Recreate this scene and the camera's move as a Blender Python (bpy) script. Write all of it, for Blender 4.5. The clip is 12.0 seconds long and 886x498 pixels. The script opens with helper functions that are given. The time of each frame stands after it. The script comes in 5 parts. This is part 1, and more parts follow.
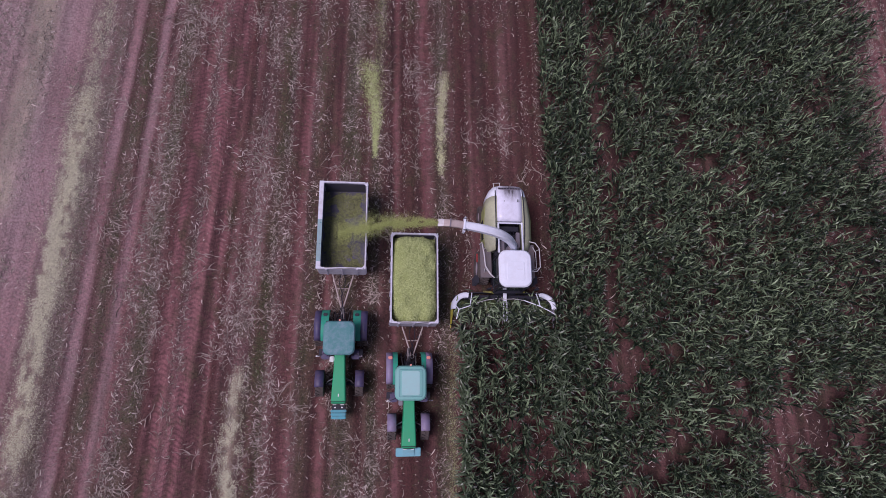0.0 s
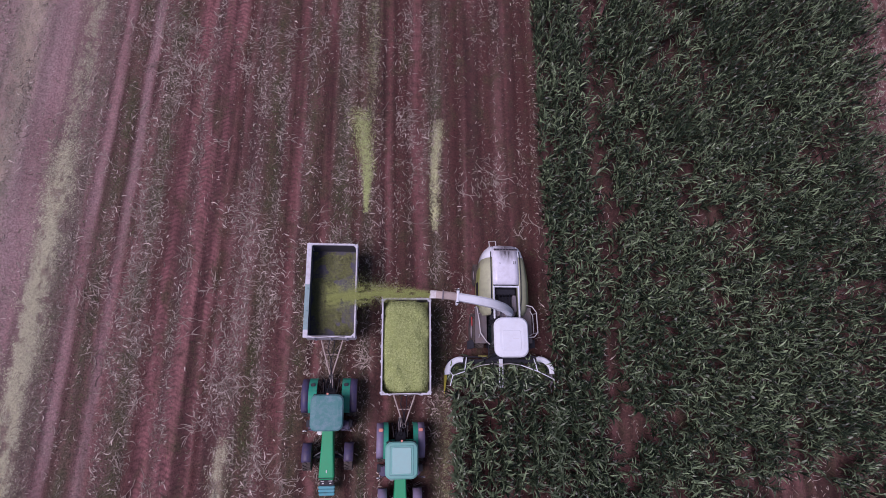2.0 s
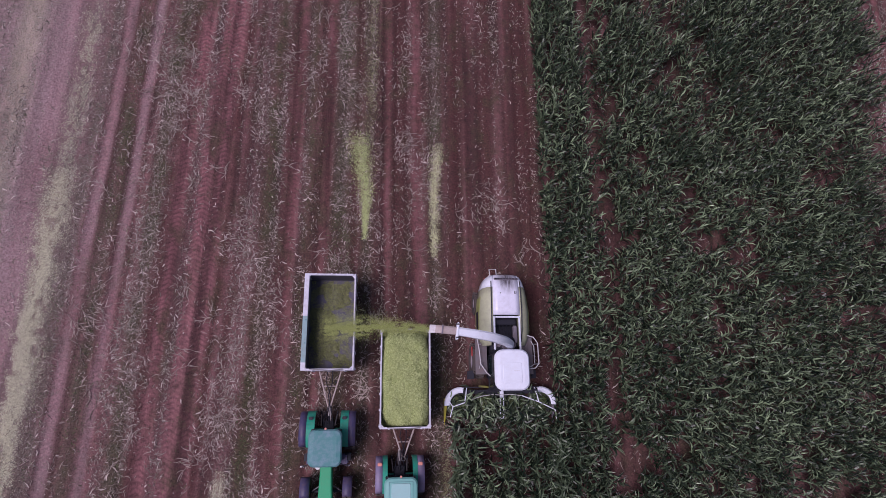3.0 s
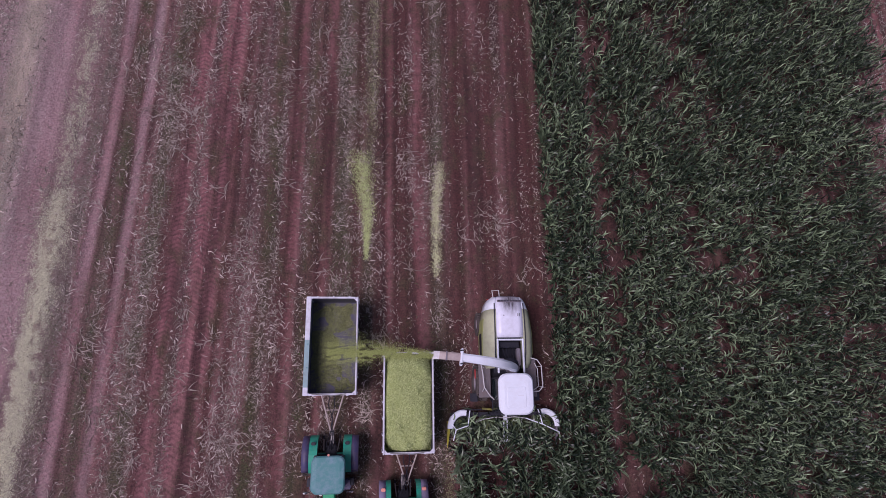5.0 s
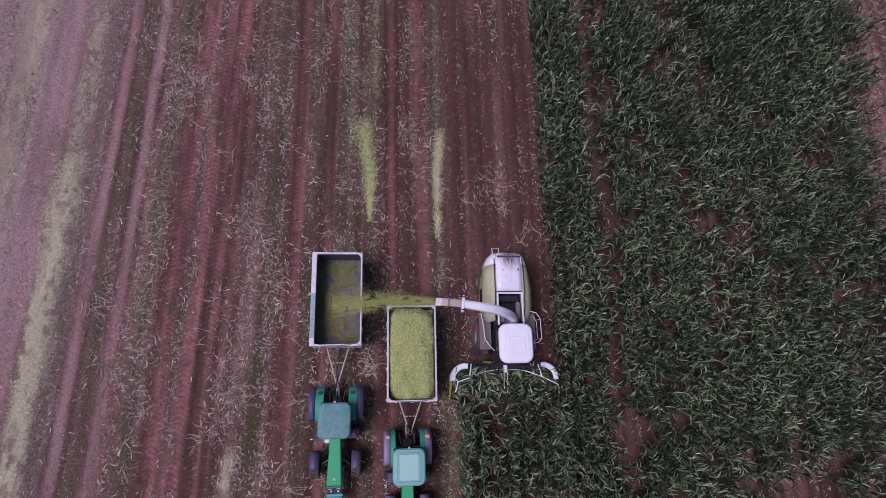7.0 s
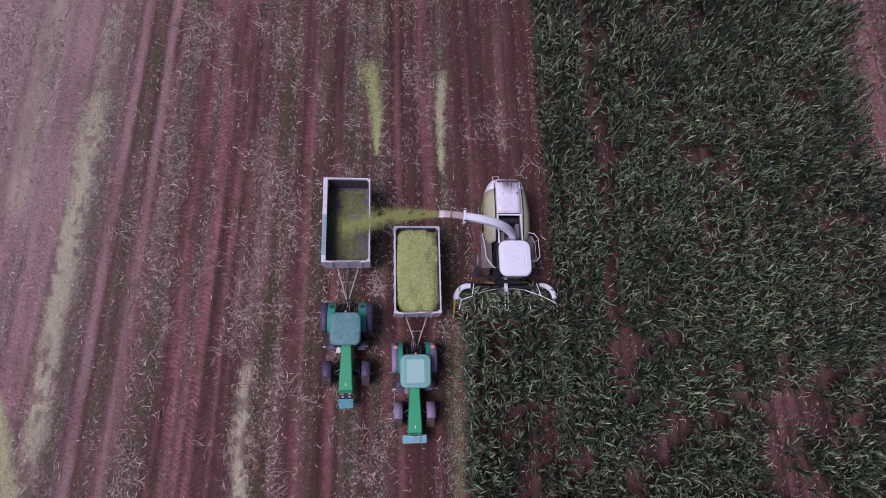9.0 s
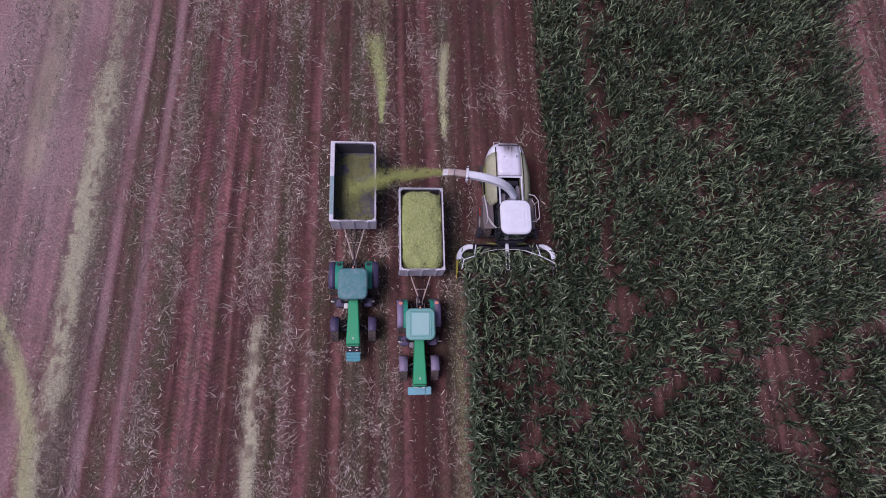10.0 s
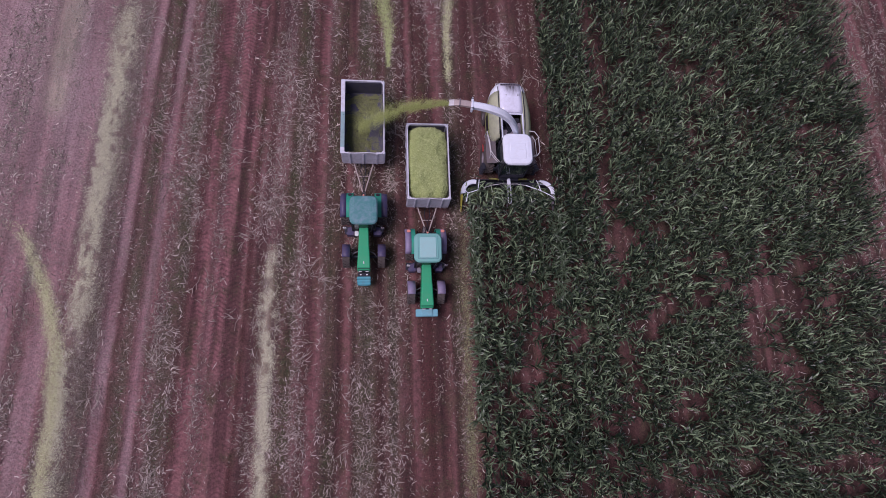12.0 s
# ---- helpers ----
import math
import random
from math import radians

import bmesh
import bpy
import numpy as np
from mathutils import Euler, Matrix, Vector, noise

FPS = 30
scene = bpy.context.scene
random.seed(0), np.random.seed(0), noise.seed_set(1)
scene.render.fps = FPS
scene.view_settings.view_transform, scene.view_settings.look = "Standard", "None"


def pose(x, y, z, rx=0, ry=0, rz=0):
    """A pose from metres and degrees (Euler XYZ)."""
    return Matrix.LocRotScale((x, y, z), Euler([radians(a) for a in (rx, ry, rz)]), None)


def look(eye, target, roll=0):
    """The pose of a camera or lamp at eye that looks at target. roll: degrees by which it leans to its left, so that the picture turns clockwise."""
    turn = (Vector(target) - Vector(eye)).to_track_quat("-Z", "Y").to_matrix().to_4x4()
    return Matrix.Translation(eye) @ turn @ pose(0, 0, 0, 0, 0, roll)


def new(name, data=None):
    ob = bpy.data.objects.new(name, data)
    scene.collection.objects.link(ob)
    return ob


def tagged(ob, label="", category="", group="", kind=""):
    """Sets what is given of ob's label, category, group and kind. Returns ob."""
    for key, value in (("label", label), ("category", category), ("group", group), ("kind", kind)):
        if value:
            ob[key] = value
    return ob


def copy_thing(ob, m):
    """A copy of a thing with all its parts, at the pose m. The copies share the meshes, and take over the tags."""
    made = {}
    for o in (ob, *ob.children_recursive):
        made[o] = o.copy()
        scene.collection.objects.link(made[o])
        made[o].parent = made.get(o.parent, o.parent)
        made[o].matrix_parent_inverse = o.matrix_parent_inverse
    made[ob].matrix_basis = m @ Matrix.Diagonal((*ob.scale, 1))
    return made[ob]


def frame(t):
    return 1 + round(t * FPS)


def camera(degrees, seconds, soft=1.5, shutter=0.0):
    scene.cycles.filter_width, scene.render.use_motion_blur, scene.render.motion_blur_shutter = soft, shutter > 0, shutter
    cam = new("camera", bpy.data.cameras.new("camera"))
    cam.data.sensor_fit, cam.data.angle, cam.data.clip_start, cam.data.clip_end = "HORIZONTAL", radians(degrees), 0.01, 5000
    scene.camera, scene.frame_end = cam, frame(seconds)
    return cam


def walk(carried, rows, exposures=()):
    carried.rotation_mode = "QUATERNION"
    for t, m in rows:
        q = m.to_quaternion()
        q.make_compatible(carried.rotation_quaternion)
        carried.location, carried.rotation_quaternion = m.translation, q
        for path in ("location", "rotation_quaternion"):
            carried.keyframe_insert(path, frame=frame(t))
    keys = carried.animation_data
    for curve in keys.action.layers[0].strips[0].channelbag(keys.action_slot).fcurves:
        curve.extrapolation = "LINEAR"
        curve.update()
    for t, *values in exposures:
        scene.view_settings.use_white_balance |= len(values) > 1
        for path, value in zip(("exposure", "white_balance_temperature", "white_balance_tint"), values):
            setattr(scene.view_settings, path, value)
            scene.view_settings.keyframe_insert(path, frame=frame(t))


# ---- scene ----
# The harvester stands at the origin and faces -y; rows of the field run along y.
cam = camera(76.72, 12.0, soft=0.45)
PATH = [
    (0, -7.149, -5.170, 31.511, 14.614, -6.799, -0.502),
    (0.5, -7.067, -4.342, 31.332, 14.548, -6.875, -0.580),
    (1, -6.963, -3.307, 31.254, 14.283, -6.917, -0.550),
    (1.5, -6.825, -2.371, 31.216, 14.275, -6.854, -0.542),
    (2, -6.657, -1.429, 31.218, 14.320, -6.681, -0.506),
    (2.5, -6.565, -0.650, 31.193, 14.508, -6.585, -0.559),
    (4.5, -6.854, 1.460, 31.198, 14.291, -6.880, -0.802),
    (5, -6.929, 1.352, 31.237, 14.347, -6.947, -0.886),
    (5.5, -6.991, 0.983, 31.267, 14.630, -6.973, -1.016),
    (6, -7.001, 0.386, 31.351, 14.725, -6.920, -1.093),
    (6.5, -7.064, -0.493, 31.376, 15.070, -6.935, -1.229),
    (7, -7.144, -1.423, 31.483, 15.037, -6.970, -1.290),
    (9, -7.118, -6.095, 32.137, 15.289, -6.107, -1.594),
    (9.5, -7.275, -7.383, 32.353, 15.446, -6.082, -1.664),
    (10, -7.464, -8.579, 32.610, 15.316, -6.142, -1.697),
    (10.5, -7.639, -9.683, 32.756, 15.298, -6.167, -1.777),
    (11, -7.866, -10.845, 32.879, 15.197, -6.287, -1.846),
    (11.5, -8.073, -11.839, 32.976, 15.190, -6.433, -1.869),
    (12, -8.299, -12.900, 33.111, 15.273, -6.633, -1.946),
]
LIGHT = 0.10
walk(cam, [(r[0], pose(*r[1:])) for r in PATH],
     exposures=[(0, LIGHT, 6040, 35), (12, LIGHT, 6040, 35)])

# ---- world and light: a dull, overcast late afternoon ----
world = bpy.data.worlds.new("overcast_sky")
scene.world = world
world.use_nodes = True
wt = world.node_tree
sky = wt.nodes.new("ShaderNodeTexSky")
sky.sky_type = "NISHITA"
sky.sun_disc = False
sky.sun_elevation, sky.sun_rotation = radians(60), radians(-107)
sky.air_density, sky.dust_density = 1.5, 4.0
wt.links.new(sky.outputs["Color"], wt.nodes["Background"].inputs["Color"])
wt.nodes["Background"].inputs["Strength"].default_value = 0.040
sun = new("sun", bpy.data.lights.new("sun", "SUN"))
sun.data.energy, sun.data.angle, sun.data.color = 2.05, radians(30), (1.0, 0.96, 0.93)
sun.matrix_world = look((-13, -4, 24), (0, 0, 0))


# ---- materials ----
def nodes(name):
    m = bpy.data.materials.new(name)
    m.use_nodes = True
    t = m.node_tree
    return m, t, t.nodes["Principled BSDF"]


def add(t, kind, **values):
    n = t.nodes.new(kind)
    for k, v in values.items():
        n.inputs[k].default_value = v
    return n


def mix(t, fac, a, b, blend="MIX"):
    """A colour mix; each of fac, a and b is a socket or a value."""
    n = t.nodes.new("ShaderNodeMix")
    n.data_type, n.blend_type = "RGBA", blend
    for i, v in ((0, fac), (6, a), (7, b)):
        if isinstance(v, bpy.types.NodeSocket):
            t.links.new(v, n.inputs[i])
        else:
            n.inputs[i].default_value = (*v, 1) if isinstance(v, tuple) else v
    return n.outputs[2]


def ramp(t, src, lo, hi, a=0.0, b=1.0):
    n = t.nodes.new("ShaderNodeMapRange")
    n.inputs["From Min"].default_value, n.inputs["From Max"].default_value = lo, hi
    n.inputs["To Min"].default_value, n.inputs["To Max"].default_value = a, b
    t.links.new(src, n.inputs["Value"])
    return n.outputs["Result"]


def noise_of(t, scale, detail=4.0, rough=0.6, stretch=None):
    c = t.nodes.new("ShaderNodeTexCoord")
    n = add(t, "ShaderNodeTexNoise", Scale=scale, Detail=detail, Roughness=rough)
    if stretch:
        m = t.nodes.new("ShaderNodeMapping")
        m.inputs["Scale"].default_value = stretch
        t.links.new(c.outputs["Object"], m.inputs["Vector"])
        t.links.new(m.outputs["Vector"], n.inputs["Vector"])
    else:
        t.links.new(c.outputs["Object"], n.inputs["Vector"])
    return n.outputs["Fac"]


def bump(t, b, height, strength, distance):
    n = add(t, "ShaderNodeBump", Strength=strength, Distance=distance)
    t.links.new(height, n.inputs["Height"])
    t.links.new(n.outputs["Normal"], b.inputs["Normal"])


def paint(name, color, rough=0.45, dirt=0.35, dust=(0.2, 0.12, 0.09), metal=0.0, worn=0.25):
    """Painted sheet metal, faded in blotches and dusted with red soil."""
    m, t, b = nodes(name)
    faded = tuple(c * 0.75 + 0.1 for c in color)
    base = mix(t, ramp(t, noise_of(t, 2.2), 0.4, 0.75, 0, worn), color, faded)
    grime = ramp(t, noise_of(t, 3.0, 8.0, 0.75), 0.44, 0.66, 0, dirt)
    t.links.new(mix(t, grime, base, dust), b.inputs["Base Color"])
    t.links.new(ramp(t, grime, 0, 1, rough, 0.9), b.inputs["Roughness"])
    b.inputs["Metallic"].default_value = metal
    bump(t, b, noise_of(t, 40.0), 0.1, 0.004)
    return m


def plain(name, color, rough=0.6, metal=0.0, grain=30.0, vary=0.25):
    m, t, b = nodes(name)
    dark = tuple(c * (1 - vary) for c in color)
    light = tuple(min(1, c * (1 + vary)) for c in color)
    t.links.new(mix(t, noise_of(t, grain), dark, light), b.inputs["Base Color"])
    b.inputs["Roughness"].default_value, b.inputs["Metallic"].default_value = rough, metal
    bump(t, b, noise_of(t, grain * 2), 0.25, 0.01)
    return m


def fibre(name, low, high, rough=0.7, patch=None, translucent=0.0, skew=1.0):
    """Leaves, stalks and chaff: every piece has its own tone, with drifts of another tone over metres."""
    m, t, b = nodes(name)
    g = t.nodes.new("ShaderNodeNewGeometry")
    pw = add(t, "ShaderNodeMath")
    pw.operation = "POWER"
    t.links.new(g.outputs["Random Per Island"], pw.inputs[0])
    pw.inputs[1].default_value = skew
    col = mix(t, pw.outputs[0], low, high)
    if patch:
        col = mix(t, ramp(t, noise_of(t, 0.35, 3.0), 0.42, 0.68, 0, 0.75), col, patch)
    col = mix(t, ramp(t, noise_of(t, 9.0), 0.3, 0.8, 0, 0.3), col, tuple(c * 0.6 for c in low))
    t.links.new(col, b.inputs["Base Color"])
    b.inputs["Roughness"].default_value = rough
    if translucent:
        b.inputs["Subsurface Weight"].default_value = 0.0
        tr = t.nodes.new("ShaderNodeBsdfTranslucent")
        t.links.new(col, tr.inputs["Color"])
        ms = add(t, "ShaderNodeMixShader", Fac=translucent)
        t.links.new(b.outputs["BSDF"], ms.inputs[1])
        t.links.new(tr.outputs["BSDF"], ms.inputs[2])
        t.links.new(ms.outputs["Shader"], t.nodes["Material Output"].inputs["Surface"])
    return m


def soil_material():
    """Red earth: smooth pressed wheel tracks, crumbly ground between, with a film of weeds and chaff in bands."""
    m, t, b = nodes("red_soil")

    def band(name):
        a = t.nodes.new("ShaderNodeAttribute")
        a.attribute_name = name
        return a.outputs["Fac"]

    fine, coarse = noise_of(t, 9.0, 8.0, 0.75), noise_of(t, 0.7, 5.0, 0.6)
    streak = noise_of(t, 1.0, 5.0, 0.65, stretch=(3.2, 0.35, 1.0))
    earth = mix(t, ramp(t, fine, 0.3, 0.72), (0.060, 0.029, 0.029), (0.450, 0.228, 0.230))
    earth = mix(t, ramp(t, streak, 0.4, 0.7, 0, 0.6), earth, (0.125, 0.054, 0.058))
    track = mix(t, ramp(t, fine, 0.25, 0.8), (0.275, 0.108, 0.118), (0.570, 0.262, 0.288))
    lug = t.nodes.new("ShaderNodeMath")
    lug.operation = "SINE"
    t.links.new(band("tread"), lug.inputs[0])
    track = mix(t, ramp(t, lug.outputs[0], -0.4, 0.9, 0.0, 0.42), track, (0.060, 0.028, 0.031))
    track = mix(t, ramp(t, streak, 0.42, 0.72, 0.0, 0.6), track, (0.075, 0.036, 0.038))
    dark_soil = mix(t, ramp(t, fine, 0.3, 0.72), (0.016, 0.008, 0.007), (0.190, 0.088, 0.080))
    earth = mix(t, band("dry"), dark_soil, earth)
    wet = mix(t, ramp(t, fine, 0.25, 0.8), (0.080, 0.032, 0.032), (0.320, 0.134, 0.134))
    track = mix(t, band("dry"), wet, track)
    col = mix(t, band("track"), earth, track)
    # lines in colour only, without relief: low values darkened, high values made paler
    col = mix(t, ramp(t, band("lane_tone"), 0.0, 0.5, 0.62, 0.0), col, (0.050, 0.022, 0.022))
    col = mix(t, ramp(t, band("lane_tone"), 0.6, 1.0, 0.0, 0.22), col, (0.520, 0.260, 0.270))
    dirt = noise_of(t, 2.6, 6.0, 0.7)
    col = mix(t, ramp(t, dirt, 0.46, 0.7, 0.0, 0.6), col, (0.034, 0.021, 0.020))
    dark_red = mix(t, ramp(t, fine, 0.3, 0.72), (0.040, 0.014, 0.014), (0.175, 0.068, 0.066))
    df = t.nodes.new("ShaderNodeMath")
    df.operation = "MULTIPLY"
    t.links.new(band("dark_soil"), df.inputs[0])
    t.links.new(ramp(t, coarse, 0.3, 0.55, 0.25, 0.95), df.inputs[1])
    col = mix(t, df.outputs[0], col, dark_red)
    weed = mix(t, ramp(t, fine, 0.35, 0.7), (0.028, 0.027, 0.013), (0.160, 0.140, 0.078))
    wf = t.nodes.new("ShaderNodeMath")
    wf.operation = "MULTIPLY"
    mottle = add(t, "ShaderNodeMath")
    mottle.operation = "MAXIMUM"
    t.links.new(band("weed"), mottle.inputs[0])
    t.links.new(ramp(t, noise_of(t, 0.55, 4.0, 0.65, stretch=(1.5, 0.8, 1.0)), 0.48, 0.66, 0.0, 0.75), mottle.inputs[1])
    t.links.new(mottle.outputs[0], wf.inputs[0])
    t.links.new(ramp(t, coarse, 0.35, 0.6, 0.2, 1.0), wf.inputs[1])
    col = mix(t, wf.outputs[0], col, weed)
    crumb = noise_of(t, 17.0, 5.0, 0.8)
    gf = t.nodes.new("ShaderNodeMath")
    gf.operation = "MULTIPLY"
    t.links.new(band("grit"), gf.inputs[0])
    t.links.new(ramp(t, crumb, 0.5, 0.66, 0.0, 0.6), gf.inputs[1])
    cf = t.nodes.new("ShaderNodeMath")
    cf.operation = "MULTIPLY"
    t.links.new(band("chaff"), cf.inputs[0])
    t.links.new(ramp(t, crumb, 0.36, 0.58, 0.15, 0.95), cf.inputs[1])
    col = mix(t, gf.outputs[0], col, (0.47, 0.40, 0.40))
    pale = mix(t, ramp(t, fine, 0.3, 0.7), (0.19, 0.122, 0.127), (0.74, 0.555, 0.58))
    col = mix(t, band("pale"), col, pale)
    col = mix(t, cf.outputs[0], col, (0.56, 0.52, 0.385))
    col = mix(t, 1.0, col, (0.86, 0.81, 0.815), "MULTIPLY")
    t.links.new(col, b.inputs["Base Color"])
    b.inputs["Roughness"].default_value = 0.95
    bump(t, b, fine, 1.0, 0.09)
    return m


SOIL = soil_material()
# Most leaves skew near-black: the canopy's deep shade is put into their colour.
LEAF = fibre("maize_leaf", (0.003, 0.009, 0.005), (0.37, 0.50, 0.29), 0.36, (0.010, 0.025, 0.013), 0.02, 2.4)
STALK = fibre("maize_stalk", (0.02, 0.03, 0.014), (0.06, 0.075, 0.03), 0.6)
LITTER = fibre("dry_maize_litter", (0.20, 0.14, 0.12), (0.90, 0.77, 0.73), 0.85, (0.38, 0.33, 0.28), 0.0, 1.7)
DULL_LITTER = fibre("weathered_litter", (0.09, 0.062, 0.054), (0.46, 0.365, 0.335), 0.9, (0.19, 0.17, 0.14))
GREY_LITTER = fibre("grey_green_litter", (0.11, 0.10, 0.085), (0.60, 0.56, 0.50), 0.9, (0.24, 0.25, 0.18))
WEED = fibre("green_regrowth", (0.03, 0.055, 0.018), (0.13, 0.19, 0.065), 0.7)
STRAW = fibre("bleached_chaff", (0.44, 0.42, 0.29), (0.93, 0.90, 0.70), 0.9)
CHOP = fibre("chopped_green_maize", (0.27, 0.34, 0.11), (0.80, 0.87, 0.44), 0.8)
CHOP_AIR = fibre("flying_chopped_maize", (0.20, 0.25, 0.06), (0.66, 0.72, 0.28), 0.8)
CHOP_DRY = fibre("pale_green_chaff", (0.46, 0.48, 0.25), (0.95, 0.95, 0.62), 0.85)
CHOP_OLD = fibre("dull_green_chaff", (0.20, 0.21, 0.10), (0.56, 0.55, 0.32), 0.85)
CHOP_BASE = plain("packed_chopped_maize", (0.32, 0.38, 0.13), 0.9, 0, 25.0, 0.4)
WHITE = paint("white_paint", (0.82, 0.86, 0.98), 0.35, 0.12, (0.4, 0.33, 0.3))
OFFWHITE = paint("scuffed_white_paint", (0.62, 0.60, 0.64), 0.45, 0.35, (0.3, 0.22, 0.19))
SEED_GREEN = paint("pale_green_paint", (0.33, 0.37, 0.12), 0.4, 0.3, (0.42, 0.36, 0.3))
CREAM = paint("grimy_pale_green_white_paint", (0.47, 0.49, 0.33), 0.45, 0.45, (0.3, 0.27, 0.24))
DRUM = paint("dirty_green_drum", (0.075, 0.10, 0.03), 0.5, 0.5, (0.03, 0.03, 0.02))
BED_LOAD = fibre("olive_chopped_maize", (0.09, 0.105, 0.04), (0.40, 0.42, 0.17), 0.85)
SPOUT_GREY = paint("bare_worn_spout_steel", (0.46, 0.38, 0.37), 0.5, 0.4)
GREEN = paint("bright_green_paint", (0.004, 0.36, 0.165), 0.5, 0.12, worn=0.06)
DEEP_GREEN = paint("teal_green_paint", (0.006, 0.33, 0.225), 0.5, 0.25, worn=0.08)
TEAL = paint("faded_teal_plastic", (0.060, 0.235, 0.245), 0.55, 0.7, (0.24, 0.33, 0.42))
PALE_TEAL = paint("pale_teal_plastic", (0.17, 0.45, 0.42), 0.5, 0.15, (0.3, 0.4, 0.4))
PALE_BLUE = paint("pale_blue_steel", (0.16, 0.44, 0.53), 0.5, 0.25)
TEAL_BLUE = paint("chipped_teal_blue_iron", (0.06, 0.36, 0.45), 0.5, 0.3)
TRAILER_PAINT = paint("weathered_lilac_white_steel", (0.68, 0.68, 0.79), 0.55, 0.35, (0.25, 0.19, 0.18))
AQUA = paint("chalky_aqua_paint", (0.27, 0.42, 0.46), 0.6, 0.3)
PALE_HATCH = paint("bleached_teal_white", (0.32, 0.58, 0.58), 0.5, 0.3, (0.36, 0.46, 0.46))
AQUA_LINING = paint("scraped_lilac_aqua_steel", (0.26, 0.30, 0.34), 0.6, 0.4)
BED = paint("dark_blotched_steel_bed", (0.060, 0.055, 0.105), 0.5, 0.55, (0.17, 0.17, 0.12))
PLATE = paint("lilac_grey_tread_plate", (0.15, 0.13, 0.15), 0.55, 0.4)
SOOTED, _t, _b = nodes("soot_stained_white_paint")
_c = _t.nodes.new("ShaderNodeTexCoord")
_m = _t.nodes.new("ShaderNodeMapping")
_m.inputs["Location"].default_value, _m.inputs["Scale"].default_value = (-0.1, -7.0, -2.9), (1.6, 1.2, 1.0)
_g = _t.nodes.new("ShaderNodeTexGradient")
_g.gradient_type = "SPHERICAL"
_t.links.new(_c.outputs["Object"], _m.inputs["Vector"])
_t.links.new(_m.outputs["Vector"], _g.inputs["Vector"])
_col = mix(_t, ramp(_t, noise_of(_t, 2.5, 6.0, 0.7), 0.42, 0.7, 0, 0.35), (0.82, 0.82, 0.97), (0.44, 0.41, 0.46))
_soot = add(_t, "ShaderNodeMath")
_soot.operation = "MULTIPLY"
_t.links.new(_g.outputs["Fac"], _soot.inputs[0])
_t.links.new(ramp(_t, noise_of(_t, 4.0, 5.0, 0.7, stretch=(2.0, 0.5, 1.0)), 0.3, 0.62, 0.5, 1.5), _soot.inputs[1])
_t.links.new(mix(_t, _soot.outputs[0], _col, (0.10, 0.085, 0.10)), _b.inputs["Base Color"])
_b.inputs["Roughness"].default_value = 0.28
GREY = paint("grey_plastic", (0.22, 0.20, 0.25), 0.55, 0.4)
DARK_FENDER = paint("dusty_blue_black_plastic", (0.060, 0.052, 0.135), 0.5, 0.3)
FENDER = paint("dusty_lilac_grey_plastic", (0.25, 0.21, 0.35), 0.5, 0.4)
# Black tinted blue: the indigo cast of shadows is put into the colour.
DARK = plain("black_chassis", (0.019, 0.019, 0.032), 0.6, 0.2)
RUBBER = plain("dusty_tyre_rubber", (0.082, 0.066, 0.064), 0.9, 0, 12.0, 0.5)
DISC = plain("crop_stained_steel", (0.10, 0.11, 0.08), 0.5, 0.4, 20.0, 0.5)
STEEL = plain("bare_steel", (0.36, 0.33, 0.34), 0.45, 0.7, 20.0)
YELLOW = paint("yellow_paint", (0.52, 0.46, 0.05), 0.4, 0.3)
OLIVE = paint("crop_stained_yellow_paint", (0.20, 0.19, 0.035), 0.6, 0.8, (0.05, 0.045, 0.03))
RED = paint("red_plastic", (0.42, 0.04, 0.04), 0.4, 0.2)
AMBER = plain("salmon_lamp_lens", (0.75, 0.30, 0.24), 0.3)
LENS = plain("pale_lamp_lens", (0.75, 0.75, 0.78), 0.15)
GLASS, _t, _b = nodes("tinted_cab_glass")
_b.inputs["Base Color"].default_value = (0.03, 0.045, 0.05, 1)
_b.inputs["Roughness"].default_value = 0.06
_b.inputs["Alpha"].default_value = 0.75


# ---- mesh helpers ----
def part(name, bm, material, parent, label="", at=(0, 0, 0), smooth=False):
    """Links a bmesh, or a mesh that is there already, as one mesh object under a thing or a part."""
    if isinstance(bm, bmesh.types.BMesh):
        me = bpy.data.meshes.new(name)
        bm.normal_update()
        bm.to_mesh(me)
        bm.free()
        me.materials.append(material)
        if smooth:
            me.shade_smooth()
    else:
        me = bm
    ob = new(name, me)
    ob.location = at
    ob.parent = parent
    return tagged(ob, label) if label else ob


def thing(name, m, label, category, group="", kind=""):
    ob = new(name)
    ob.empty_display_size = 0.3
    ob.matrix_world = m
    return tagged(ob, label, category, group, kind)


def box(c, s, bevel=0.02, bm=None, rot=None, top=None):
    """A bevelled box of size s about c. top: scale of the upper face in x and y."""
    bm = bm or bmesh.new()
    vs = bmesh.ops.create_cube(bm, size=1)["verts"]
    for v in vs:
        x, y, z = v.co
        if top and z > 0:
            x, y = x * top[0], y * top[1]
        v.co = (x * s[0], y * s[1], z * s[2])
    if bevel:
        es = list({e for v in vs for e in v.link_edges})
        vs = list({v for f in bmesh.ops.bevel(bm, geom=es, offset=min(bevel, 0.45 * min(s)), segments=2, affect="EDGES")["faces"]
                   for v in f.verts} | {v for v in vs if v.is_valid})
    m = Matrix.Translation(c) @ (Euler([radians(a) for a in rot]).to_matrix().to_4x4() if rot else Matrix())
    bmesh.ops.transform(bm, matrix=m, verts=vs)
    return bm


